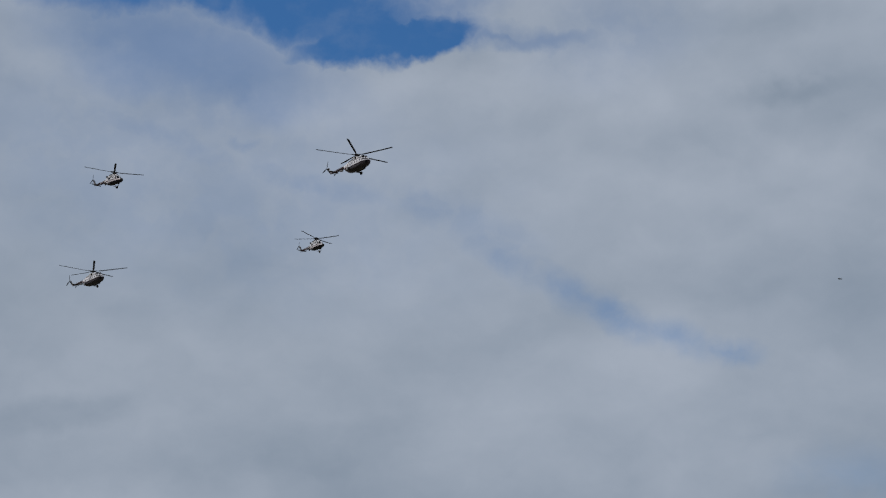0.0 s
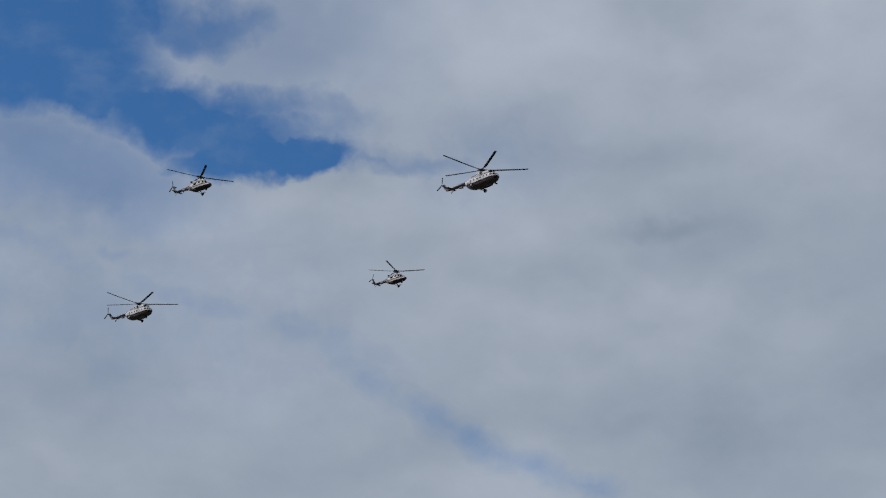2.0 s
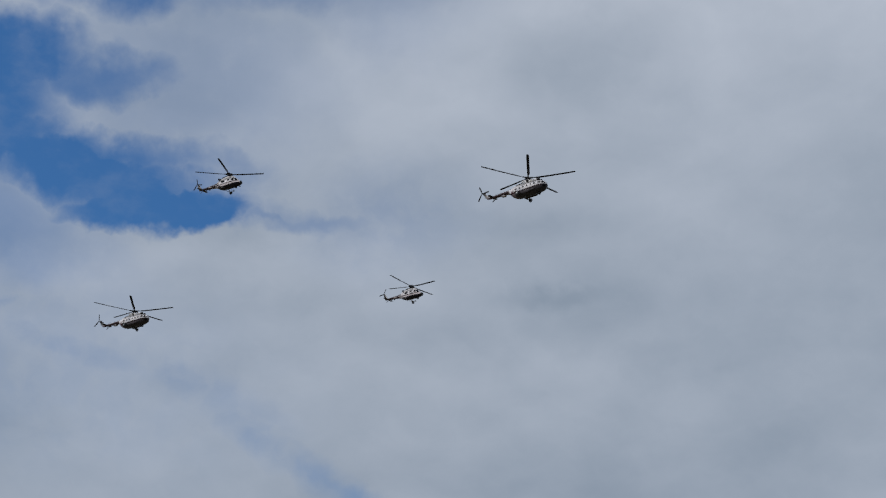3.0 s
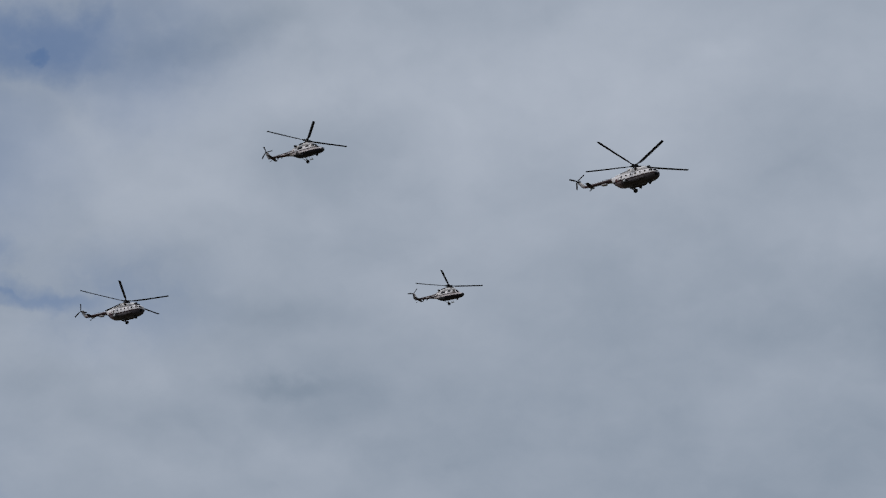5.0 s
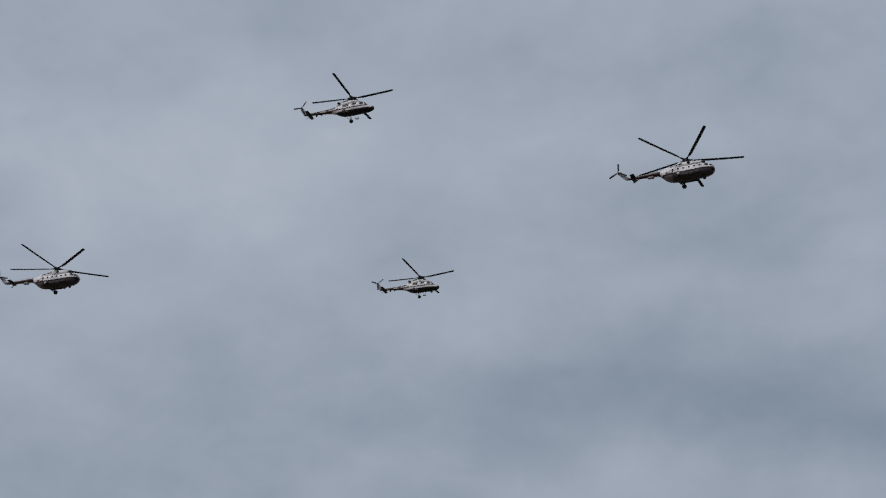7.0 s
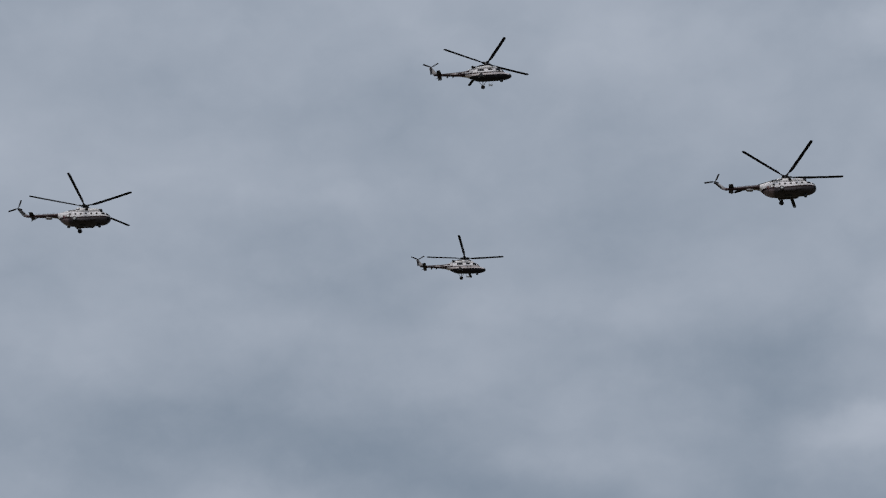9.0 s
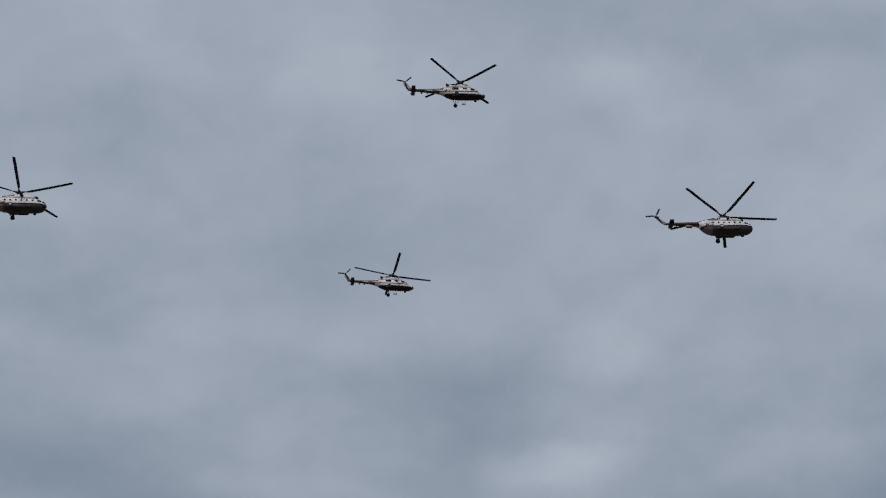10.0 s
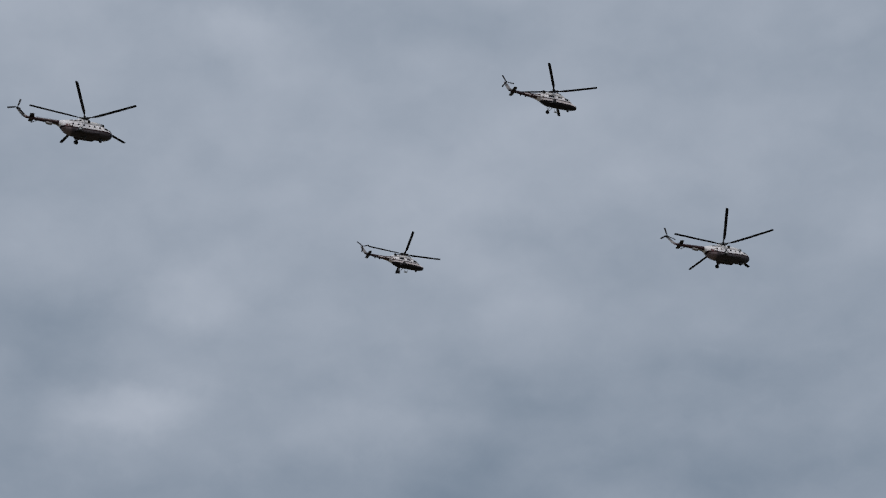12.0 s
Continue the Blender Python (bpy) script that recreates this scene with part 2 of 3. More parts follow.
def livery(name, bands, slope, bend, lines, rear):
    """Aircraft paint: flat bands of colour by height over the wheels, with panel seams and oily dirt.
    slope, bend: how far the bands climb per metre towards the nose, and with the square of the way behind the door.
    rear: the colour of the lowest band behind the cabin."""
    m = bpy.data.materials.new(name)
    m.use_nodes = True
    g = Graph(m.node_tree)
    bsdf = m.node_tree.nodes["Principled BSDF"]
    at = m.node_tree.nodes.new("ShaderNodeTexCoord").outputs["Object"]
    s = m.node_tree.nodes.new("ShaderNodeSeparateXYZ")
    m.node_tree.links.new(at, s.inputs[0])
    x, y, z = s.outputs
    back = g.math("MAXIMUM", g.math("SUBTRACT", -1.5, x), 0.0)
    level = g.math("SUBTRACT", z, g.math("ADD", g.math("MULTIPLY", x, slope), g.math("MULTIPLY", g.math("MULTIPLY", back, back), bend)))
    colour = g.mix(g.ramp(x, -2.2, -2.9), bands[0][1], rear)
    for edge, shade in bands[1:]:
        colour = g.mix(g.math("GREATER_THAN", level, edge), colour, shade)
    seam = g.math("LESS_THAN", g.math("PINGPONG", g.math("ADD", x, 0.2), lines), 0.022)
    dirt = g.ramp(g.noise(g.vec("MULTIPLY", at, (0.35, 1, 1)), 1.6, 6, 0.62), 0.45, 0.8, 0.0, 0.25)
    worn = g.mix(0.22, colour, (0.05, 0.04, 0.04))
    colour = g.mix(g.math("MAXIMUM", g.math("MULTIPLY", seam, 0.8), g.math("MULTIPLY", dirt, 3.0)), colour, worn)
    g.put(bsdf.inputs["Base Color"], colour)
    g.put(bsdf.inputs["Roughness"], g.ramp(g.noise(at, 5.0, 4), 0.3, 0.7, 0.45, 0.62))
    bsdf.inputs["Specular IOR Level"].default_value = 0.18
    return m


WHITE, MAROON, GREY_BROWN, SAND, DARK = (0.70, 0.67, 0.68), (0.016, 0.004, 0.006), (0.046, 0.038, 0.042), (0.66, 0.59, 0.59), (0.014, 0.012, 0.016)
big_paint = livery("big_helicopter_paint", [(0, GREY_BROWN), (1.26, MAROON), (1.56, WHITE)], 0.02, 0.025, 1.1, (0.20, 0.15, 0.155))
small_paint = livery("small_helicopter_paint", [(0, DARK), (0.84, SAND), (1.20, MAROON), (1.40, WHITE)], 0.0, 0.05, 0.9, DARK)
cowl_paint = material("white_cowling_paint", (0.70, 0.68, 0.68), 0.42, 0, 0.10, 1.5)
dark_paint = material("dark_rotor_paint", (0.006, 0.005, 0.007), 0.7, 0, 0.2, 2.0, second=(0.010, 0.009, 0.011), gloss=0.2)
tank_paint = material("grey_brown_tank_paint", (0.045, 0.037, 0.040), 0.6, 0, 0.15, 1.5, gloss=0.18)
soot_film = material("soot_on_white_paint", (0.30, 0.28, 0.27), 0.6, 0, 0.2, 2.0, second=(0.52, 0.50, 0.49))
tail_paint = material("dark_tail_paint", (0.014, 0.012, 0.014), 0.5, 0, 0.2)
fin_paint = material("pale_fin_paint", (0.27, 0.25, 0.25), 0.45, 0, 0.15)
steel = material("worn_grey_metal", (0.025, 0.025, 0.027), 0.5, 0.5, 0.2, 6.0, 0.002)
soot = material("sooty_exhaust_metal", (0.02, 0.017, 0.016), 0.6, 0.6, 0.3, 5.0)
rubber = material("black_tyre_rubber", (0.022, 0.022, 0.024), 0.75, 0, 0.2, 8.0, 0.003)
glass = material("dark_cockpit_glass", (0.006, 0.007, 0.010), 0.2, 0, 0.1, gloss=0.12)
radome = material("black_radome", (0.018, 0.018, 0.02), 0.5, 0, 0.2)
maroon = material("maroon_line_paint", (0.034, 0.007, 0.010), 0.45, 0, 0.15)
red = material("red_marking", (0.10, 0.018, 0.02), 0.5, 0, 0.15)
white_mark = material("white_marking", (0.78, 0.77, 0.75), 0.5, 0, 0.1)
pale = material("pale_lamp_housing", (0.6, 0.6, 0.6), 0.35, 0, 0.1)
chitin = material("dark_insect_body", (0.03, 0.025, 0.02), 0.4, 0, 0.2, 200.0)
wing_film = material("smoky_insect_wing", (0.12, 0.11, 0.10), 0.3, 0, 0.2, 200.0)


# ---- shapes ----
def part(name, bm, mat, parent=None, label="", smooth=True):
    mesh = bpy.data.meshes.new(name)
    bmesh.ops.recalc_face_normals(bm, faces=bm.faces[:])
    bm.to_mesh(mesh)
    bm.free()
    if smooth:
        mesh.polygons.foreach_set("use_smooth", [True] * len(mesh.polygons))
    mesh.materials.append(mat)
    ob = new(name, mesh)
    ob.parent = parent
    return tagged(ob, label)


def loft(bm, rings, n=28):
    """A closed skin over rings along x: (x, half width, bottom, top, squareness[, y])."""
    loops = []
    for x, w, lo, hi, power, *side in rings:
        mid, half, loop = (lo + hi) / 2, (hi - lo) / 2, []
        for k in range(n):
            a = 2 * math.pi * k / n
            c, s = math.cos(a), math.sin(a)
            loop.append(bm.verts.new((x, (side[0] if side else 0) + w * math.copysign(abs(c) ** (2 / power), c), mid + half * math.copysign(abs(s) ** (2 / power), s))))
        loops.append(loop)
    for a, b in zip(loops, loops[1:]):
        for k in range(n):
            bm.faces.new((a[k], a[(k + 1) % n], b[(k + 1) % n], b[k]))
    bm.faces.new(loops[0])
    bm.faces.new(loops[-1])
    return bm


def rod(bm, a, b, r, r2=None, n=10):
    a, b = Vector(a), Vector(b)
    m = Matrix.Translation((a + b) / 2) @ (b - a).to_track_quat("Z", "Y").to_matrix().to_4x4()
    bmesh.ops.create_cone(bm, cap_ends=True, segments=n, radius1=r, radius2=r if r2 is None else r2, depth=(b - a).length, matrix=m)
    return bm


def ball(bm, at, size, n=14):
    bmesh.ops.create_uvsphere(bm, u_segments=n, v_segments=n // 2 + 2, radius=1.0, matrix=Matrix.Translation(at) @ Matrix.Diagonal((*size, 1)))
    return bm


def wing(bm, sections, n=9):
    """An aerofoil skin through sections: (leading edge point, trailing edge point, thickness, normal)."""
    loops = []
    for lead, trail, thick, normal in sections:
        lead, trail, normal = Vector(lead), Vector(trail), Vector(normal)
        top, low = [], []
        for k in range(n):
            s = k / (n - 1)
            h = thick * 1.3 * (math.sqrt(s) * (1 - s) * 1.6 + 0.02)
            top.append(bm.verts.new(lead.lerp(trail, s) + normal * h))
            low.append(bm.verts.new(lead.lerp(trail, s) - normal * h * 0.8))
        loops.append(top + low[::-1])
    for a, b in zip(loops, loops[1:]):
        for k in range(len(a)):
            j = (k + 1) % len(a)
            bm.faces.new((a[k], a[j], b[j], b[k]))
    bm.faces.new(loops[0])
    bm.faces.new(loops[-1])
    return bm


def disc(bm, at, normal, r, depth, n=18, tall=1.0):
    m = Matrix.Translation(at) @ Vector(normal).to_track_quat("Z", "Y").to_matrix().to_4x4() @ Matrix.Diagonal((1, tall, 1, 1))
    bmesh.ops.create_cone(bm, cap_ends=True, segments=n, radius1=r, radius2=r * 0.94, depth=depth, matrix=m)
    return bm


def skin_patch(bm, rings, x0, x1, a0, a1, lift, nx=6, na=6, side=1):
    """A raised panel that follows the skin of loft() from x0 to x1 and between two angles (0 is the side, 90 the top)."""
    def at(x, a, out):
        rs = sorted(rings)
        x = min(max(x, rs[0][0]), rs[-1][0])
        for p, q in zip(rs, rs[1:]):
            if p[0] <= x <= q[0]:
                f = (x - p[0]) / max(1e-6, q[0] - p[0])
                w, lo, hi, e = (u + (v - u) * f for u, v in zip(p[1:5], q[1:5]))
                break
        c, s = math.cos(a), math.sin(a)
        return Vector((x, side * ((w + out) * math.copysign(abs(c) ** (2 / e), c)), (lo + hi) / 2 + ((hi - lo) / 2 + out) * math.copysign(abs(s) ** (2 / e), s)))
    outer = [[bm.verts.new(at(x0 + (x1 - x0) * i / nx, radians(a0 + (a1 - a0) * j / na), lift)) for j in range(na + 1)] for i in range(nx + 1)]
    inner = [[bm.verts.new(at(x0 + (x1 - x0) * i / nx, radians(a0 + (a1 - a0) * j / na), -0.03)) for j in range(na + 1)] for i in range(nx + 1)]
    for i in range(nx):
        for j in range(na):
            bm.faces.new((outer[i][j], outer[i + 1][j], outer[i + 1][j + 1], outer[i][j + 1]))
            bm.faces.new((inner[i][j], inner[i][j + 1], inner[i + 1][j + 1], inner[i + 1][j]))
    for i in range(nx):
        for j in (0, na):
            bm.faces.new((outer[i][j], outer[i + 1][j], inner[i + 1][j], inner[i][j]))
    for j in range(na):
        for i in (0, nx):
            bm.faces.new((outer[i][j], outer[i][j + 1], inner[i][j + 1], inner[i][j]))
    return bm


def wheel(parent, at, r, width, rim_paint=None):
    """A tyre on a metal rim, axle along y."""
    bm = bmesh.new()
    prof = [(-0.5, 0.55), (-0.5, 0.86), (-0.38, 0.97), (0, 1.0), (0.38, 0.97), (0.5, 0.86), (0.5, 0.55)]
    loops = [[bm.verts.new((at[0] + r * f * math.cos(2 * math.pi * k / 20), at[1] + width * s, at[2] + r * f * math.sin(2 * math.pi * k / 20))) for k in range(20)] for s, f in prof]
    for a, b in zip(loops, loops[1:] + loops[:1]):
        for k in range(20):
            bm.faces.new((a[k], a[(k + 1) % 20], b[(k + 1) % 20], b[k]))
    tyre = part("wheel", bm, rubber, parent)
    out = math.copysign(width * 0.42, at[1])
    part("hub", rod(bmesh.new(), (at[0], at[1] - out, at[2]), (at[0], at[1] - out * 0.1, at[2]), r * 0.58, n=16), steel, tyre)
    part("rim", rod(bmesh.new(), (at[0], at[1] - out * 0.1, at[2]), (at[0], at[1] + out, at[2]), r * 0.58, n=16), rim_paint or steel, tyre)
    return tyre


def main_rotor(parent, count, radius, chord, height, cone, tilt, root):
    """Hub with its blades as parts; turns about its own upright axis."""
    bm = rod(bmesh.new(), (0, 0, -0.34), (0, 0, 0.24), 0.38, 0.3, 16)
    ball(bm, (0, 0, 0.26), (0.22, 0.22, 0.16))
    for k in range(count):
        a = 2 * math.pi * k / count
        c, s = math.cos(a), math.sin(a)
        rod(bm, (0.15 * c, 0.15 * s, 0), (root * c, root * s, cone * root / radius), 0.17, 0.12)
        rod(bm, (0.5 * c - 0.2 * s, 0.5 * s + 0.2 * c, -0.1), (0.95 * c - 0.12 * s, 0.95 * s + 0.12 * c, 0.04), 0.06)
        ball(bm, (0.55 * c, 0.55 * s, 0.03), (0.27, 0.27, 0.2), 10)
    hub = part("main_rotor", bm, steel, parent, "dark metal rotor hub with long black blades", False)
    for k in range(count):
        turn = Matrix.Rotation(2 * math.pi * k / count, 4, "Z")
        rows = []
        for f, w, pitch in ((root / radius, 0.35, 9), (root / radius + 0.05, 0.75, 9), (root / radius + 0.12, 1.0, 8), (0.5, 1.0, 6), (0.75, 1.0, 4), (0.965, 1.0, 3), (1.0, 0.85, 3)):
            r, z = radius * f, cone * f ** 1.3
            dx, dz = math.cos(radians(pitch)), math.sin(radians(pitch))
            rows.append(((r, -0.28 * chord * w * dx, z + 0.28 * chord * w * dz), (r, 0.72 * chord * w * dx, z - 0.72 * chord * w * dz), chord * 0.14, (0, dz, dx)))
        bm = wing(bmesh.new(), rows)
        bmesh.ops.transform(bm, matrix=turn, verts=bm.verts[:])
        part("blade", bm, dark_paint, hub)
    hub.matrix_basis = pose(0, 0, height, 0, tilt, 0)
    return hub


def tail_rotor(parent, at, radius, chord, side):
    """Three blades that turn about the y axis."""
    bm = rod(bmesh.new(), (0, -side * 0.25, 0), (0, side * 0.12, 0), 0.11, 0.14, 12)
    ball(bm, (0, side * 0.14, 0), (0.12, 0.08, 0.12), 10)
    hub = part("tail_rotor", bm, steel, parent, "three-bladed tail rotor with a metal hub", False)
    for k in range(3):
        rows = []
        for f, w in ((0.1, 0.4), (0.25, 0.9), (0.4, 1), (0.97, 1), (1, 0.8)):
            rows.append(((-0.35 * chord * w, 0.02, radius * f), (0.65 * chord * w, -0.03, radius * f), chord * 0.12, (0, 1, 0)))
        bm = wing(bmesh.new(), rows, 7)
        bmesh.ops.transform(bm, matrix=Matrix.Rotation(2 * math.pi * k / 3, 4, "Y"), verts=bm.verts[:])
        part("tail_blade", bm, dark_paint, hub)
    hub.matrix_basis = pose(*at)
    return hub


# ---- ground under the open sky ----
def build_ground():
    bm = bmesh.new()
    n, size = 40, 4500.0
    grid = [[bm.verts.new((size * (2 * i / n - 1), size * (2 * j / n - 1), 0.0)) for j in range(n + 1)] for i in range(n + 1)]
    for i in range(n):
        for j in range(n):
            bm.faces.new((grid[i][j], grid[i + 1][j], grid[i + 1][j + 1], grid[i][j + 1]))
    dirt = material("dry_grass_and_earth", (0.09, 0.09, 0.05), 0.9, 0, 0.2, 0.05, second=(0.14, 0.12, 0.08))
    tagged(part("ground", bm, dirt, None, "", False), "open field of dry grass and bare earth", "ground", "", "structure")


# ---- helicopters ----
def large_helicopter():
    """Heavy transport helicopter: deep cabin, round windows, twin engines over the cockpit, five blades. Stands on z = 0, rotor over the origin."""
    base = new("transport_helicopter")
    skin = [(5.30, 0.10, 1.45, 1.72, 2.0), (5.22, 0.42, 1.14, 2.05, 2.0), (5.0, 0.74, 0.90, 2.34, 2.1), (4.6, 0.98, 0.58, 2.62, 2.2), (4.0, 1.14, 0.43, 2.82, 2.4), (3.2, 1.23, 0.37, 2.92, 2.7),
            (2.0, 1.25, 0.36, 2.95, 2.9), (0.0, 1.25, 0.36, 2.96, 2.9), (-1.8, 1.25, 0.38, 2.97, 2.9), (-2.6, 1.24, 0.45, 2.98, 2.8), (-3.3, 1.19, 0.64, 3.0, 2.6), (-3.9, 1.06, 0.98, 3.02, 2.4),
            (-4.4, 0.86, 1.44, 3.04, 2.2), (-4.8, 0.66, 1.90, 3.06, 2.0), (-5.2, 0.54, 2.16, 3.07, 2.0), (-6.2, 0.46, 2.28, 3.07, 2.0), (-8.0, 0.37, 2.34, 3.05, 2.0), (-10.0, 0.27, 2.47, 3.02, 2.0), (-11.2, 0.2, 2.54, 3.0, 2.0), (-11.5, 0.1, 2.7, 2.95, 2.0)]
    body = part("fuselage", loft(bmesh.new(), skin, 36), big_paint, base, "white cabin over a maroon line and grey-brown belly")
    # engines and gearbox fairing
    cowl = [(3.35, 0.62, 2.75, 3.3, 2.4), (3.1, 0.8, 2.75, 3.62, 2.6), (2.2, 0.88, 2.75, 3.72, 2.7), (0.9, 0.9, 2.75, 3.8, 2.6), (0.4, 0.85, 2.75, 4.05, 2.3), (-0.6, 0.78, 2.75, 4.08, 2.3),
            (-1.3, 0.68, 2.75, 3.82, 2.4), (-2.6, 0.6, 2.75, 3.72, 2.3), (-3.6, 0.46, 2.8, 3.5, 2.2), (-4.6, 0.3, 2.85, 3.2, 2.0), (-5.2, 0.12, 2.9, 3.05, 2.0)]
    hood = part("engine_cowling", loft(bmesh.new(), cowl), cowl_paint, base)
    for y in (-0.46, 0.46):
        bm = ball(rod(bmesh.new(), (3.0, y, 3.2), (3.45, y, 3.2), 0.36, 0.33, 18), (3.45, y, 3.2), (0.22, 0.33, 0.33), 16)
        part("intake_filter", bm, steel, hood, "round metal engine intake filter")
        s = math.copysign(1, y)
        part("exhaust", rod(rod(bmesh.new(), (0.75, 0.75 * s, 3.35), (0.55, 1.12 * s, 3.38), 0.26, 0.25, 16), (0.55, 1.12 * s, 3.38), (0.52, 1.16 * s, 3.38), 0.21, 0.2, 16), soot, hood, "sooty engine exhaust")
    part("mast", rod(rod(bmesh.new(), (0, 0, 3.95), (0, 0, 4.6), 0.17, 0.13, 16), (0, 0, 4.05), (0, 0, 4.22), 0.42, 0.34, 18), steel, base)
    part("oil_cooler", loft(bmesh.new(), [(-0.5, 0.25, 4.0, 4.15, 2.5), (-0.7, 0.33, 3.95, 4.3, 2.5), (-1.5, 0.33, 3.75, 4.22, 2.5), (-1.7, 0.25, 3.7, 3.95, 2.5)], 16), cowl_paint, hood)
    # cockpit glass
    for s in (-1, 1):
        part("windscreen", skin_patch(bmesh.new(), skin, 4.50, 5.18, 14, 54, 0.012, side=s), glass, body)
        part("cockpit_window", skin_patch(bmesh.new(), skin, 3.62, 4.30, 12, 40, 0.02, side=s), glass, body)
        part("chin_window", skin_patch(bmesh.new(), skin, 4.78, 5.26, -56, -6, 0.012, side=s), glass, body)
        # round cabin windows, each in its frame
        for k in range(6):
            x = 2.75 - 1.02 * k
            frame_ob = part("cabin_window", disc(bmesh.new(), (x, s * 1.235, 2.2), (0, s, 0.16), 0.21, 0.05), cowl_paint, base)
            part("pane", disc(bmesh.new(), (x, s * 1.25, 2.2), (0, s, 0.16), 0.185, 0.06), glass, frame_ob)
        # roundel and flash on the rear doors
        mark = part("roundel", disc(bmesh.new(), (-2.7, s * 1.21, 1.78), (-0.08, s, 0.0), 0.40, 0.08, 24), red, base, "round white marking with a dark red ring")
        part("roundel_centre", disc(bmesh.new(), (-2.7, s * 1.222, 1.78), (-0.08, s, 0.0), 0.28, 0.10, 24), white_mark, mark)
        part("rear_flash", skin_patch(bmesh.new(), skin, -3.75, -3.2, -20, 2, 0.012, side=s), red, body, "dark red flash on the rear door")
        part("boom_line", skin_patch(bmesh.new(), skin, -11.1, -4.9, -80, 34, 0.012, nx=14, side=s), maroon, body, "dark maroon underside of the tail boom")
    door = part("sliding_door", skin_patch(bmesh.new(), skin, 1.75, 3.05, -38, 32, 0.03, side=1), big_paint, base)
    part("door_handle", rod(bmesh.new(), (1.95, 1.3, 1.7), (2.1, 1.3, 1.7), 0.03), steel, door)
    # side tanks, each held by two steel straps
    for s, front in ((-1, 1.55), (1, 1.9)):
        ends = [(front + 0.16, 0.10), (front, 0.20), (front - 0.3, 0.27), (-1.3, 0.27), (-1.6, 0.20), (-1.76, 0.10)]
        tank = part("fuel_tank", loft(bmesh.new(), [(x, r, 0.82 - r * 1.45, 0.82 + r * 1.35, 2.3, s * 1.18) for x, r in ends], 20), tank_paint, base, "dark rounded side fuel tank")
        for x in (-1.1, 0.7):
            part("strap", loft(bmesh.new(), [(x + 0.05, 0.28, 0.415, 1.20, 2.3, s * 1.18), (x - 0.05, 0.28, 0.415, 1.20, 2.3, s * 1.18)], 20), steel, tank)
    part("heater_fairing", loft(bmesh.new(), [(2.75, 0.06, 0.8, 1.0, 2.2, -1.2), (2.55, 0.16, 0.66, 1.14, 2.4, -1.2), (1.85, 0.2, 0.62, 1.18, 2.4, -1.2), (1.7, 0.12, 0.7, 1.1, 2.2, -1.2)], 14), tank_paint, base)
    # engine louvres and the access panel behind the gearbox
    for s in (-1, 1):
        for x in (-3.0, -2.2, -1.4):
            part("louvre", skin_patch(bmesh.new(), cowl, x, x + 0.7, 2, 26, 0.012, side=s), dark_paint, hood, "dark cooling louvre")
        part("exhaust_stain", skin_patch(bmesh.new(), cowl, -0.9, 0.45, 22, 46, 0.008, side=s), soot_film, hood, "grey soot stain behind the exhaust")
    # belly: lamp, aerials
    part("cargo_hook_fairing", loft(bmesh.new(), [(0.6, 0.1, 0.28, 0.42, 2), (0.4, 0.3, 0.23, 0.45, 2.4), (-0.4, 0.3, 0.23, 0.45, 2.4), (-0.7, 0.1, 0.28, 0.42, 2)], 14), steel, base)
    part("landing_lamp", disc(ball(bmesh.new(), (3.9, 0.35, 0.46), (0.14, 0.14, 0.1), 12), (3.9, 0.35, 0.38), (0, 0, -1), 0.11, 0.05), pale, base, "pale landing lamp under the nose")
    part("radar_pod", loft(bmesh.new(), [(-6.1, 0.1, 2.02, 2.3, 2.4), (-6.25, 0.3, 1.9, 2.32, 3), (-7.2, 0.3, 1.98, 2.4, 3), (-7.4, 0.12, 2.08, 2.4, 2.4)], 16), fin_paint, base, "pale box under the tail boom")
    bm = rod(bmesh.new(), (-5.2, 0.25, 3.1), (-5.3, 0.3, 3.5), 0.02)
    part("aerial", rod(bm, (-5.3, 0.3, 3.5), (-9.8, 0.2, 3.35), 0.012, n=6), steel, base)
    # landing gear
    for s in (-1, 1):
        bm = rod(bmesh.new(), (-0.95, s * 1.2, 1.05), (-1.08, s * 2.12, 0.50), 0.15, 0.13)
        rod(bm, (-0.5, s * 0.95, 0.72), (-1.08, s * 2.15, 0.46), 0.10, 0.09)
        rod(bm, (-1.7, s * 0.95, 0.66), (-1.08, s * 2.15, 0.44), 0.12, 0.10)
        part("main_leg", bm, tail_paint, base, "dark three-strut landing gear leg")
        wheel(base, (-1.08, s * 2.32, 0.45), 0.45, 0.26, pale)
    bm = rod(bmesh.new(), (3.25, 0, 0.6), (3.2, 0, 0.12), 0.08)
    rod(bm, (2.65, 0, 0.42), (3.18, 0, 0.18), 0.05)
    rod(bm, (3.2, -0.28, 0.12), (3.2, 0.28, 0.12), 0.04)
    part("nose_leg", bm, tail_paint, base)
    for y in (-0.22, 0.22):
        wheel(base, (3.2, y, 0.12), 0.31, 0.17)
    bm = rod(bmesh.new(), (-8.7, 0.12, 2.55), (-9.95, 0, 1.72), 0.04)
    rod(bm, (-8.7, -0.12, 2.55), (-9.95, 0, 1.72), 0.04)
    rod(bm, (-9.8, 0, 2.6), (-9.95, 0, 1.72), 0.035)
    part("tail_skid", ball(bm, (-10.0, 0, 1.7), (0.2, 0.1, 0.06), 10), tail_paint, base)
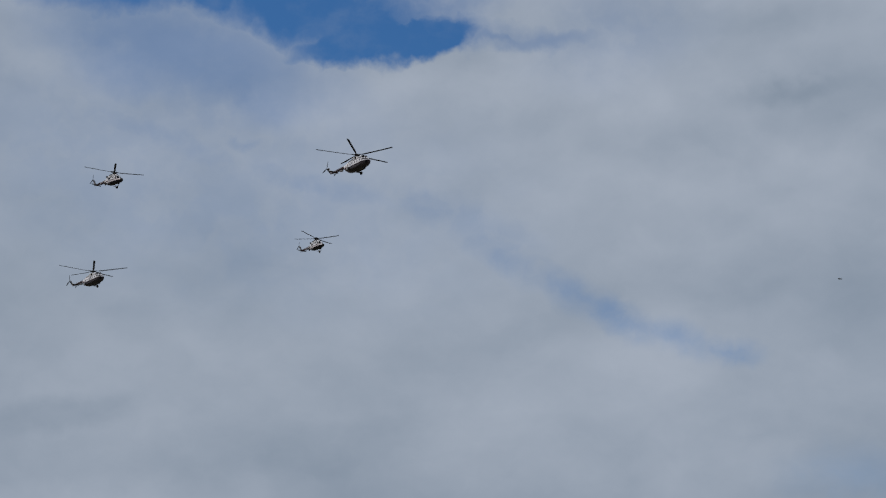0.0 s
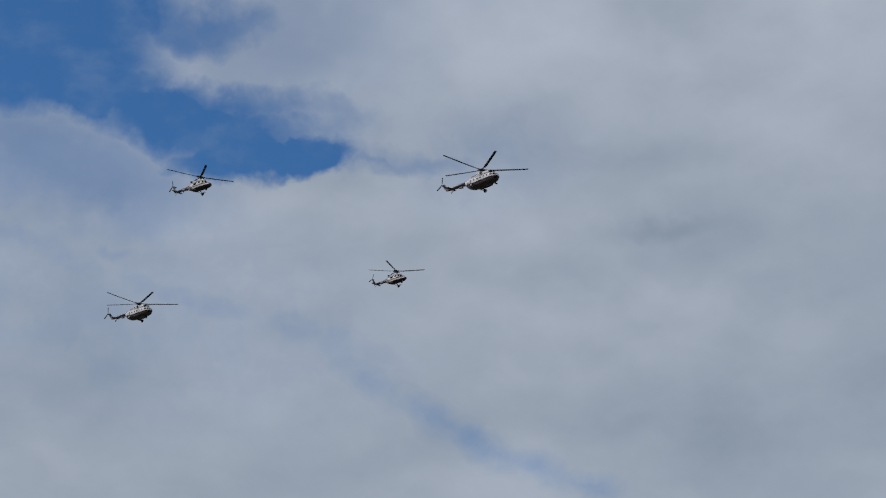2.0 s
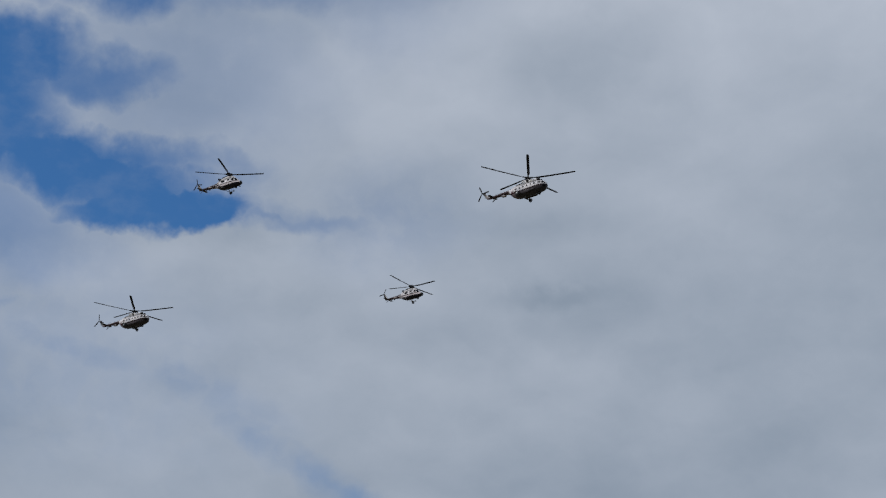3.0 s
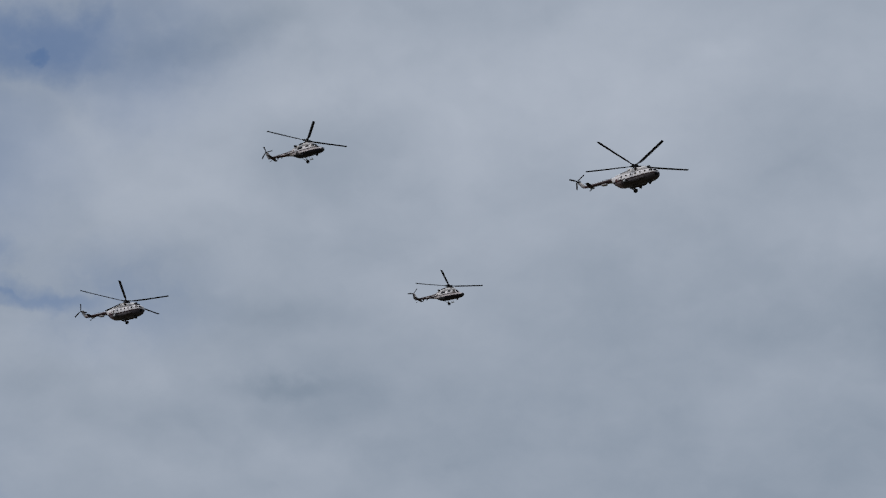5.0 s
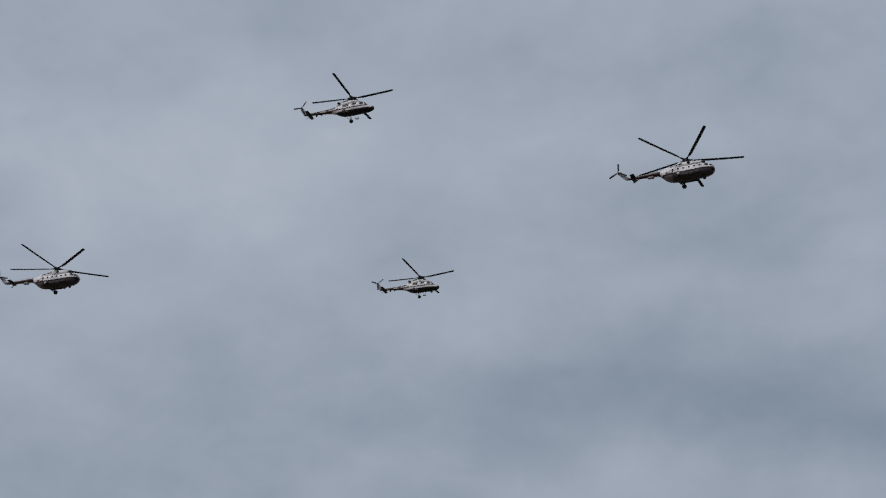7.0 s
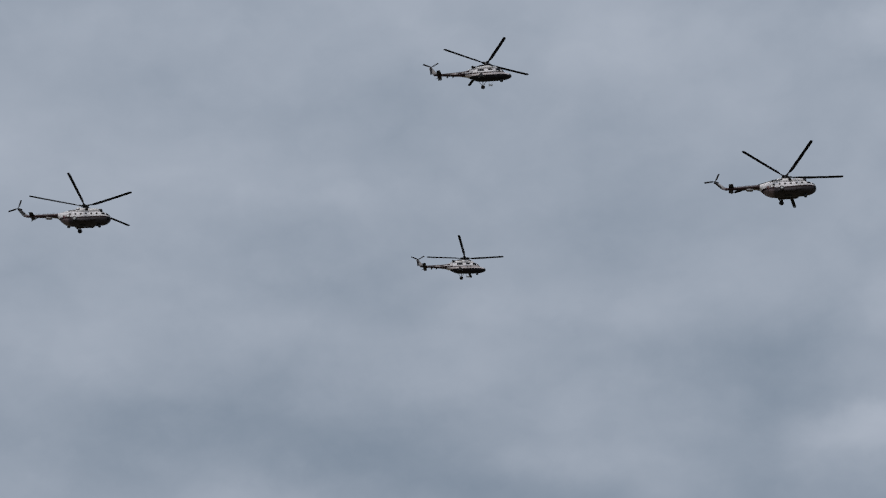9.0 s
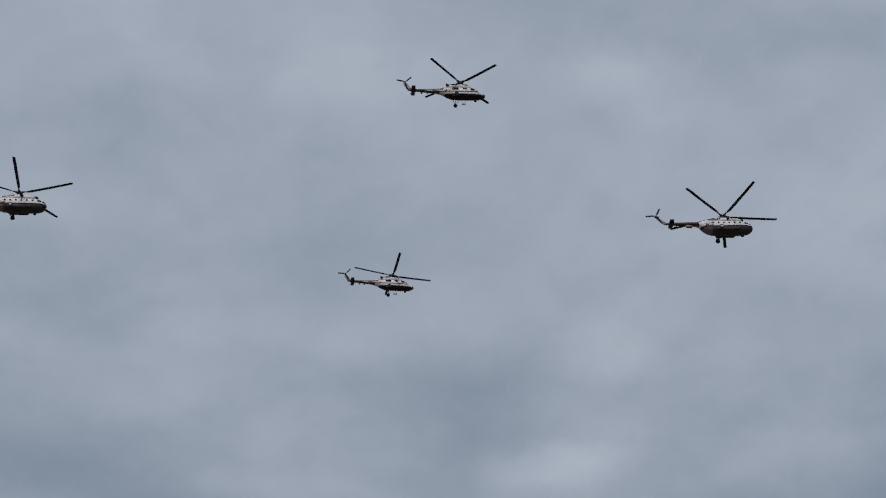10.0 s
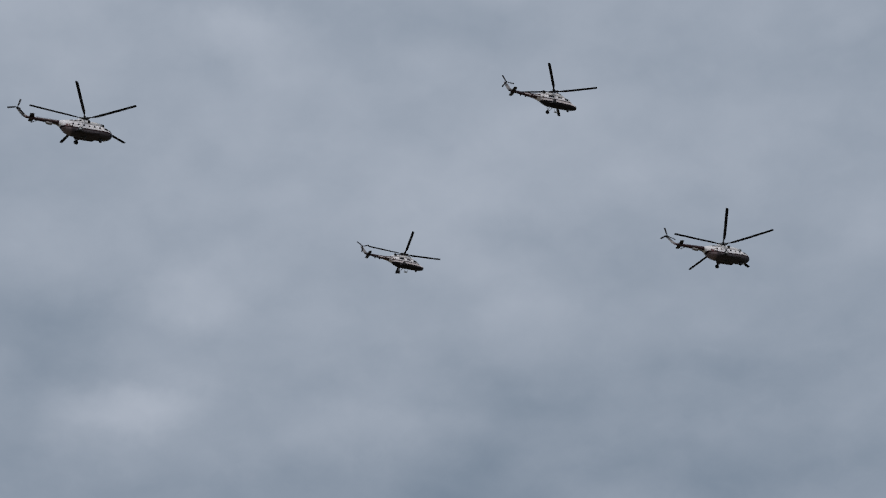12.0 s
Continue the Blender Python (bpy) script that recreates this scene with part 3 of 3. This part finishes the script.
    # tail
    for s in (-1, 1):
        part("stabiliser", wing(bmesh.new(), [((-9.55, s * 0.2, 2.8), (-10.5, s * 0.2, 2.78), 0.09, (0, 0, 1)), ((-9.7, s * 1.36, 2.83), (-10.5, s * 1.36, 2.8), 0.06, (0, 0, 1))]), tail_paint, base, "dark horizontal tail surface")
    part("tail_fin", wing(bmesh.new(), [((-10.5, 0, 2.85), (-11.5, 0, 2.6), 0.19, (0, 1, 0)), ((-11.2, 0, 3.25), (-11.95, 0, 2.95), 0.17, (0, 1, 0)), ((-12.2, 0, 4.22), (-12.8, 0, 4.0), 0.14, (0, 1, 0)), ((-12.55, 0, 4.72), (-13.0, 0, 4.56), 0.08, (0, 1, 0))]), fin_paint, base, "pale swept tail fin")
    part("tail_gearbox", loft(bmesh.new(), [(-12.2, 0.12, 4.2, 4.5, 2), (-12.5, 0.2, 4.15, 4.6, 2), (-12.9, 0.2, 4.2, 4.6, 2), (-13.1, 0.06, 4.3, 4.45, 2)], 12), tail_paint, base)
    tail_rotor(base, (-12.88, -0.36, 4.41), 1.95, 0.33, -1)
    main_rotor(base, 5, 10.65, 0.60, 4.6, 0.70, 2.9, 1.25)
    return tagged(base, "white transport helicopter with maroon line, grey belly and five-bladed rotor, flying", "helicopter", "flight of four helicopters")


def small_helicopter():
    """Medium helicopter: low pointed nose, long engine deck, four blades. Stands on z = 0, rotor over the origin."""
    base = new("utility_helicopter")
    skin = [(4.22, 0.08, 0.78, 0.96, 2.0), (4.12, 0.28, 0.62, 1.12, 2.0), (3.8, 0.50, 0.43, 1.27, 2.1), (3.4, 0.66, 0.34, 1.36, 2.2), (3.12, 0.74, 0.31, 1.48, 2.3), (2.8, 0.80, 0.28, 1.92, 2.4), (2.45, 0.84, 0.27, 2.25, 2.5), (1.8, 0.87, 0.26, 2.38, 2.8),
            (0.0, 0.88, 0.26, 2.4, 2.9), (-1.4, 0.87, 0.29, 2.4, 2.8), (-2.2, 0.78, 0.54, 2.38, 2.5), (-3.0, 0.62, 0.98, 2.34, 2.2), (-3.8, 0.46, 1.26, 2.28, 2.0), (-5.0, 0.34, 1.44, 2.2, 2.0),
            (-7.0, 0.25, 1.62, 2.14, 2.0), (-8.4, 0.19, 1.72, 2.1, 2.0), (-8.9, 0.08, 1.8, 2.05, 2.0)]
    body = part("fuselage", loft(bmesh.new(), skin, 36), small_paint, base, "white cabin over sand and maroon lines, dark belly")
    cowl = [(2.0, 0.3, 2.2, 2.5, 2.4), (1.75, 0.52, 2.2, 2.76, 2.6), (1.1, 0.62, 2.2, 2.98, 2.7), (0.3, 0.64, 2.2, 3.12, 2.6), (-0.9, 0.62, 2.2, 3.1, 2.6), (-1.9, 0.56, 2.2, 2.98, 2.5), (-2.7, 0.42, 2.2, 2.72, 2.3), (-3.4, 0.24, 2.2, 2.42, 2.0), (-3.7, 0.08, 2.2, 2.3, 2.0)]
    hood = part("engine_cowling", loft(bmesh.new(), cowl), cowl_paint, base)
    for s in (-1, 1):
        part("air_intake", skin_patch(bmesh.new(), cowl, 0.75, 1.35, 12, 48, 0.02, side=s), soot, hood, "dark engine air intake")
        part("exhaust", rod(bmesh.new(), (-2.0, 0.45 * s, 2.72), (-2.45, 0.72 * s, 2.78), 0.2, 0.21, 14), soot, hood, "sooty engine exhaust")
        part("cowl_grille", skin_patch(bmesh.new(), cowl, -1.5, -0.6, 14, 40, 0.012, side=s), dark_paint, hood, "dark cooling grille")
    part("gearbox_fairing", loft(bmesh.new(), [(1.35, 0.2, 2.85, 3.05, 2.4), (1.1, 0.42, 2.9, 3.2, 2.6), (0.3, 0.48, 2.95, 3.3, 2.6), (-1.0, 0.48, 2.95, 3.28, 2.6), (-1.8, 0.4, 2.85, 3.12, 2.5), (-2.1, 0.2, 2.8, 2.95, 2.4)], 16), dark_paint, hood)
    part("mast", rod(rod(bmesh.new(), (0, 0, 3.2), (0, 0, 3.7), 0.13, 0.1, 14), (0, 0, 3.28), (0, 0, 3.4), 0.28, 0.24, 16), steel, base)
    part("radome", loft(bmesh.new(), [(4.26, 0.05, 0.80, 0.94, 2), (4.17, 0.28, 0.60, 1.13, 2.0), (4.04, 0.40, 0.52, 1.20, 2.0), (3.92, 0.46, 0.46, 1.25, 2.1)], 28), radome, base, "black pointed nose cone")
    for s in (-1, 1):
        part("windscreen", skin_patch(bmesh.new(), skin, 2.50, 3.14, 24, 76, 0.015, side=s), glass, body)
        part("cockpit_window", skin_patch(bmesh.new(), skin, 1.72, 2.4, 8, 50, 0.018, side=s), glass, body)
        for x0, x1 in ((0.35, 1.1), (-1.45, -0.35)):
            part("cabin_window", skin_patch(bmesh.new(), skin, x0, x1, 9, 48, 0.018, side=s), glass, body)
        part("cabin_door", skin_patch(bmesh.new(), skin, -0.2, 1.3, -30, 12, 0.022, side=s), small_paint, body)
        mark = part("roundel", disc(bmesh.new(), (-2.55, s * 0.71, 1.62), (-0.24, s, 0.1), 0.25, 0.05, 20), red, base, "small white marking with a dark red ring")
        part("roundel_centre", disc(bmesh.new(), (-2.55, s * 0.72, 1.62), (-0.24, s, 0.1), 0.16, 0.07, 20), white_mark, mark)
        part("boom_line", skin_patch(bmesh.new(), skin, -8.6, -3.6, -80, -22, 0.012, nx=12, side=s), maroon, body, "dark maroon underside of the tail boom")
        part("boom_stripe", skin_patch(bmesh.new(), skin, -8.5, -2.9, 6, 44, 0.012, nx=12, side=s), maroon, body, "maroon stripe along the tail boom")
    # landing gear, step and lamp
    for s in (-1, 1):
        bm = rod(bmesh.new(), (-0.7, s * 0.8, 0.75), (-0.74, s * 1.6, 0.14), 0.07, 0.055)
        rod(bm, (-0.2, s * 0.7, 0.45), (-0.74, s * 1.62, 0.13), 0.045)
        rod(bm, (-1.25, s * 0.7, 0.45), (-0.74, s * 1.62, 0.13), 0.045)
        part("main_leg", bm, fin_paint, base)
        wheel(base, (-0.74, s * 1.78, 0.13), 0.36, 0.24)
    bm = rod(bmesh.new(), (2.6, 0, 0.45), (2.55, 0, 0.06), 0.06)
    rod(bm, (2.55, -0.2, 0.06), (2.55, 0.2, 0.06), 0.035)
    part("nose_leg", bm, tail_paint, base)
    for y in (-0.15, 0.15):
        wheel(base, (2.55, y, 0.06), 0.25, 0.14)
    bm = bmesh.new()
    for y in (1.0, 1.25):
        rod(bm, (0.3, y, 0.0), (0.95, y, 0.0), 0.06)
    for x in (0.35, 0.9):
        rod(bm, (x, 0.75, 0.35), (x, 1.25, 0.0), 0.03)
    part("boarding_step", bm, pale, base, "pale metal boarding step")
    # tail
    for s in (-1, 1):
        part("stabiliser", wing(bmesh.new(), [((-7.65, s * 0.15, 1.86), (-8.45, s * 0.15, 1.84), 0.09, (0, 0, 1)), ((-7.78, s * 1.42, 1.86), (-8.4, s * 1.42, 1.84), 0.06, (0, 0, 1))]), tail_paint, base, "dark horizontal tail surface")
    part("tail_fin", wing(bmesh.new(), [((-7.9, 0, 2.0), (-8.95, 0, 1.75), 0.15, (0, 1, 0)), ((-8.55, 0, 2.5), (-9.25, 0, 2.2), 0.13, (0, 1, 0)), ((-9.15, 0, 3.3), (-9.75, 0, 3.1), 0.11, (0, 1, 0)), ((-9.4, 0, 3.7), (-9.85, 0, 3.58), 0.06, (0, 1, 0))]), fin_paint, base, "pale swept tail fin")
    bm = rod(bmesh.new(), (-7.6, 0, 1.7), (-8.6, 0, 1.2), 0.03)
    part("tail_skid", ball(bm, (-8.62, 0, 1.19), (0.1, 0.05, 0.04), 8), tail_paint, base)
    for x in (-5.4, -6.4):
        part("blade_aerial", wing(bmesh.new(), [((x, 0, 1.6), (x - 0.4, 0, 1.6), 0.04, (0, 1, 0)), ((x - 0.18, 0, 1.2), (x - 0.42, 0, 1.2), 0.025, (0, 1, 0))], 6), tail_paint, base)
    tail_rotor(base, (-9.5, -0.32, 3.42), 1.52, 0.27, -1)
    main_rotor(base, 4, 7.85, 0.52, 3.7, 0.39, 4.1, 0.95)
    return tagged(base, "white utility helicopter with maroon lines, dark belly, four-bladed rotor, flying", "helicopter", "flight of four helicopters")


def insect():
    base = new("flying_insect")
    bm = ball(bmesh.new(), (0, 0, 0), (0.0028, 0.0014, 0.0014), 12)
    ball(bm, (-0.0042, 0, -0.0003), (0.0030, 0.0013, 0.0012), 12)
    part("body", bm, chitin, base)
    part("head", ball(bmesh.new(), (0.0033, 0, -0.0002), (0.0011, 0.0013, 0.0011), 10), chitin, base)
    for s in (-1, 1):
        part("insect_wing", wing(bmesh.new(), [((0.001, s * 0.0006, 0.001), (-0.0012, s * 0.0006, 0.001), 0.00012, (0, 0, 1)), ((-0.002, s * 0.0022, 0.0016), (-0.0042, s * 0.0018, 0.0016), 0.0001, (0, 0, 1)), ((-0.0046, s * 0.0032, 0.0018), (-0.006, s * 0.0028, 0.0018), 0.00007, (0, 0, 1))], 5), wing_film, base)
    return tagged(base, "small dark insect flying past in the air", "insect", "insects")


build_ground()
lead = large_helicopter()
trailing = copy_thing(lead, pose(0, 0, 0))
second = small_helicopter()
far = copy_thing(second, pose(0, 0, 0))
fly = insect()
other_fly = copy_thing(fly, pose(0, 0, 0))


# ---- motion ----
FLIGHT = {  # seconds, place in metres, bank, nose and heading in degrees
    'lead': [
        (0, -344.66, 295.10, 177.94, -0.58, 1.23, -4.07),
        (0.5, -322.90, 295.21, 178.47, -0.42, 1.37, -4.07),
        (1, -301.20, 295.31, 178.77, -0.31, 1.49, -4.05),
        (1.5, -279.41, 295.45, 179.06, -0.25, 1.59, -4.03),
        (2, -257.61, 295.53, 179.38, -0.24, 1.68, -4.00),
        (2.5, -236.09, 295.41, 179.54, -0.28, 1.75, -3.96),
        (3, -214.28, 295.40, 179.91, -0.36, 1.81, -3.91),
        (3.5, -192.56, 295.42, 180.06, -0.50, 1.85, -3.86),
        (3.7, -183.98, 295.39, 180.05, -0.57, 1.86, -3.83),
        (5.3, -114.22, 295.22, 180.98, -1.39, 1.86, -3.57),
        (5.5, -105.35, 295.26, 181.09, -1.53, 1.85, -3.53),
        (6, -83.63, 295.13, 181.39, -1.90, 1.81, -3.43),
        (6.5, -61.97, 295.12, 181.46, -2.33, 1.76, -3.31),
        (7, -40.34, 295.11, 181.55, -2.81, 1.68, -3.19),
        (7.5, -18.72, 295.15, 181.57, -3.33, 1.59, -3.06),
        (7.7, -10.05, 295.17, 181.59, -3.55, 1.55, -3.01),
        (9.3, 59.06, 295.10, 182.29, -5.62, 1.14, -2.51),
        (9.5, 67.62, 295.05, 182.47, -5.91, 1.08, -2.44),
        (10, 89.32, 294.97, 182.86, -6.68, 0.91, -2.27),
        (10.5, 110.91, 294.85, 183.34, -7.49, 0.72, -2.08),
        (11, 132.38, 294.76, 183.83, -8.36, 0.52, -1.89),
        (11.5, 153.69, 294.78, 184.25, -9.27, 0.31, -1.68),
        (12, 174.89, 294.78, 184.82, -10.23, 0.07, -1.47),
    ],
    'second': [
        (0, -397.11, 255.20, 179.66, -0.63, 4.24, 0.76),
        (0.5, -375.06, 255.09, 180.11, -0.39, 3.99, 0.46),
        (1, -353.12, 255.12, 180.38, -0.18, 3.76, 0.17),
        (1.5, -331.31, 255.20, 180.59, 0.01, 3.54, -0.09),
        (2, -309.56, 255.34, 180.84, 0.17, 3.33, -0.34),
        (2.5, -287.93, 255.58, 180.97, 0.31, 3.13, -0.57),
        (3, -266.11, 256.00, 181.27, 0.42, 2.95, -0.77),
        (3.5, -244.41, 256.35, 181.67, 0.51, 2.78, -0.96),
        (3.7, -235.74, 256.57, 181.73, 0.53, 2.72, -1.03),
        (5.3, -166.51, 257.94, 183.28, 0.59, 2.28, -1.47),
        (5.5, -157.77, 258.17, 183.49, 0.58, 2.23, -1.51),
        (6, -136.12, 258.62, 184.07, 0.54, 2.13, -1.60),
        (6.5, -114.51, 259.06, 184.60, 0.46, 2.03, -1.67),
        (7, -92.90, 259.38, 185.29, 0.37, 1.95, -1.72),
        (7.5, -71.42, 259.69, 185.89, 0.24, 1.89, -1.75),
        (7.7, -62.70, 259.78, 186.22, 0.18, 1.86, -1.75),
        (9.3, 5.95, 260.37, 187.91, -0.42, 1.76, -1.69),
        (9.5, 14.49, 260.35, 188.17, -0.52, 1.75, -1.67),
        (10, 35.90, 260.43, 188.47, -0.77, 1.75, -1.60),
        (10.5, 57.29, 260.39, 188.79, -1.05, 1.76, -1.51),
        (11, 78.84, 260.28, 188.91, -1.36, 1.78, -1.40),
        (11.5, 100.33, 259.94, 189.15, -1.69, 1.82, -1.27),
        (12, 121.72, 259.49, 189.33, -2.05, 1.87, -1.12),
    ],
    'trailing': [
        (0, -469.47, 295.99, 178.05, 2.64, 0.45, -0.54),
        (0.5, -448.29, 296.67, 178.44, 2.63, 0.69, -0.28),
        (1, -427.16, 297.30, 178.73, 2.61, 0.90, -0.04),
        (1.5, -405.82, 297.98, 179.21, 2.56, 1.10, 0.18),
        (2, -384.52, 298.51, 179.75, 2.49, 1.27, 0.37),
        (2.5, -363.24, 298.89, 180.42, 2.40, 1.42, 0.55),
        (3, -341.97, 299.19, 181.13, 2.29, 1.55, 0.70),
        (3.5, -320.88, 299.32, 181.78, 2.16, 1.66, 0.83),
        (3.7, -312.24, 299.47, 182.10, 2.10, 1.70, 0.88),
        (5.3, -244.50, 299.90, 184.11, 1.51, 1.88, 1.12),
        (5.5, -236.07, 299.76, 184.64, 1.42, 1.88, 1.14),
        (6, -214.91, 299.82, 185.35, 1.18, 1.89, 1.16),
        (6.5, -193.49, 300.08, 185.93, 0.93, 1.87, 1.16),
        (7, -172.08, 300.32, 186.51, 0.64, 1.83, 1.13),
        (7.5, -150.67, 300.54, 187.15, 0.34, 1.76, 1.09),
        (7.7, -142.31, 300.63, 187.33, 0.22, 1.73, 1.07),
        (9.3, -73.45, 301.50, 189.79, -0.92, 1.36, 0.75),
        (9.5, -64.87, 301.68, 190.05, -1.08, 1.30, 0.69),
        (10, -43.03, 301.97, 191.03, -1.48, 1.13, 0.54),
        (10.5, -21.41, 302.39, 191.98, -1.91, 0.94, 0.36),
        (11, 0.24, 303.01, 192.81, -2.36, 0.73, 0.17),
        (11.5, 22.00, 303.75, 193.62, -2.84, 0.50, -0.05),
        (12, 44.12, 304.45, 194.54, -3.33, 0.24, -0.29),
    ],
    'far': [
        (0, -407.36, 332.79, 181.05, -1.08, 2.87, -7.98),
        (0.5, -385.65, 333.00, 181.54, -0.92, 3.04, -7.44),
        (1, -363.89, 333.07, 182.11, -0.79, 3.20, -6.91),
        (1.5, -342.19, 332.93, 182.68, -0.69, 3.34, -6.39),
        (2, -320.44, 332.74, 183.21, -0.62, 3.45, -5.89),
        (2.5, -298.77, 332.46, 183.60, -0.58, 3.55, -5.40),
        (3, -277.11, 332.08, 183.97, -0.57, 3.63, -4.93),
        (3.5, -255.13, 331.81, 184.45, -0.58, 3.70, -4.48),
        (3.7, -246.36, 331.58, 184.77, -0.60, 3.72, -4.30),
        (5.3, -176.75, 330.24, 185.46, -0.89, 3.76, -2.96),
        (5.5, -168.18, 330.07, 185.42, -0.95, 3.75, -2.80),
        (6, -146.30, 329.64, 185.70, -1.12, 3.72, -2.42),
        (6.5, -124.49, 329.09, 186.14, -1.31, 3.67, -2.06),
        (7, -102.72, 328.49, 186.70, -1.54, 3.60, -1.71),
        (7.5, -80.79, 327.96, 187.29, -1.80, 3.51, -1.37),
        (7.7, -71.96, 327.79, 187.49, -1.91, 3.47, -1.24),
        (9.3, -1.80, 327.00, 188.66, -2.96, 3.03, -0.28),
        (9.5, 6.99, 326.98, 188.80, -3.11, 2.96, -0.18),
        (10, 28.78, 327.09, 189.01, -3.51, 2.78, 0.09),
        (10.5, 50.57, 327.23, 189.44, -3.95, 2.58, 0.33),
        (11, 72.66, 327.52, 189.81, -4.41, 2.35, 0.56),
        (11.5, 94.77, 327.84, 190.36, -4.90, 2.11, 0.78),
        (12, 116.85, 328.34, 190.93, -5.42, 1.85, 0.98),
    ],
}
SPIN = {  # seconds and the turn of the main rotor, by the blade that stands next after the nose
    'lead': [(0, 22), (0.5, 28.5), (1, 33.5), (1.5, 38), (2, 43.5), (2.2, 45), (2.5, 16), (3, 20.5), (3.5, 25), (5.3, 56.5), (5.5, 5), (6, 8), (6.5, 10.5), (7, 14), (7.5, 13.5), (7.7, 70), (9.3, 19), (9.5, 4.5), (10, 5), (10.5, 8), (11, 15), (11.5, 24), (12, 33.5)],
    'second': [(0, 58), (0.5, 57), (1, 55.5), (1.5, 56.5), (2, 59), (2.2, 60), (2.5, 24.5), (3, 27.5), (3.5, 32.5), (5.3, 10), (5.5, 82.5), (6, 83.5), (6.5, 84.5), (7, 86), (7.5, 0), (7.7, 38), (9.3, 87), (9.5, 36.5), (10, 46), (10.5, 54), (11, 59), (11.5, 61.5), (12, 60.5)],
    'trailing': [(0, 41), (0.5, 44), (1, 48), (1.5, 49.5), (2, 52), (2.2, 53), (2.5, 21), (3, 22), (3.5, 20.5), (5.3, 22.5), (5.5, 40.5), (6, 39), (6.5, 38), (7, 37.5), (7.5, 39.5), (7.7, 26), (9.3, 65), (9.5, 52), (10, 52.5), (10.5, 51.5), (11, 49.5), (11.5, 41.5), (12, 33.5)],
    'far': [(0, 24.5), (0.5, 25.5), (1, 25.5), (1.5, 26.5), (2, 29.5), (2.2, 31), (2.5, 88), (3, 1), (3.5, 3), (5.3, 77), (5.5, 65.5), (6, 75), (6.5, 80.5), (7, 80), (7.5, 77), (7.7, 21), (9.3, 50.5), (9.5, 89.5), (10, 6), (10.5, 8), (11, 3.5), (11.5, 88), (12, 82.5)],
}


# the same for the tail rotors, at a few times
TAIL = {
    "lead": [(0, 13), (1.5, 35), (2, 0), (3, -30), (5.5, 47), (6.5, 5), (7.5, -5), (9.5, 35), (10.5, 15), (11, -26), (12, -7)],
    "trailing": [(0, 0), (6.5, -13), (7.5, -15), (11, 42), (12, 13)],
    "second": [(0, 0), (5.5, 28), (6.5, 63), (7.5, 2), (9.5, -5), (10.5, 93), (11, -5), (12, 90)],
    "far": [(0, 0), (6.5, -7), (7.5, -8), (9.5, -3), (10.5, 69), (11, 75), (12, 65)],
}


def turns_of(phases, count, speed):
    """The turn at each step of the clip: about speed degrees a second, through the given phases of a rotor with count alike blades."""
    step, times, turns = 360.0 / count, [], []
    for t, phase in phases:
        want = phase if not turns else turns[-1] + speed * (t - times[-1])
        turns.append(phase + step * round((want - phase) / step))
        times.append(t)
    return [(k / FPS, float(np.interp(k / FPS, times, turns))) for k in range(int(12 * FPS) + 1)]


def rotor_of(thing, name):
    return [c for c in thing.children if c.name.startswith(name)][0]


def motions():
    for key, thing, count, speed, height, tilt, tail, tail_speed in (
            ("lead", lead, 5, -1152.0, 4.6, 2.9, (-12.88, -0.36, 4.41), -480.0), ("trailing", trailing, 5, -1152.0, 4.6, 2.9, (-12.88, -0.36, 4.41), -480.0),
            ("second", second, 4, -1611.0, 3.7, 4.1, (-9.5, -0.32, 3.42), 840.0), ("far", far, 4, -1611.0, 3.7, 4.1, (-9.5, -0.32, 3.42), 840.0)):
        walk(thing, [(t, pose(*row)) for t, *row in FLIGHT[key]])
        walk(rotor_of(thing, "main_rotor"), [(t, pose(0, 0, height, 0, tilt, 0) @ pose(0, 0, 0, 0, 0, a)) for t, a in turns_of(SPIN[key], count, speed)])
        walk(rotor_of(thing, "tail_rotor"), [(t, pose(*tail) @ pose(0, 0, 0, 0, a, 0)) for t, a in turns_of(TAIL[key], 3, tail_speed)])
    rows = [(0, -2.576, 3.791, 3.026), (0.2, -2.764, 3.569, 3.231), (0.4, -2.939, 3.335, 3.411), (0.5, -3.020, 3.206, 3.509), (0.6, -3.096, 3.064, 3.616), (0.8, -3.289, 2.756, 3.752), (1, -3.519, 2.409, 3.804), (12, -16.1, -9.5, 5.0)]
    walk(fly, [(t, pose(x, y, z, 0, 0, 235)) for t, x, y, z in rows])
    rows = [(0, 1.9, 5.6, 1.7), (1.3, -1.514, 2.538, 2.828), (1.4, -1.770, 2.308, 2.934), (1.5, -1.994, 2.053, 3.031), (1.6, -2.186, 1.751, 3.148), (12, -22.0, -24.0, 13.0)]
    walk(other_fly, [(t, pose(x, y, z, 0, 0, 230)) for t, x, y, z in rows])


motions()
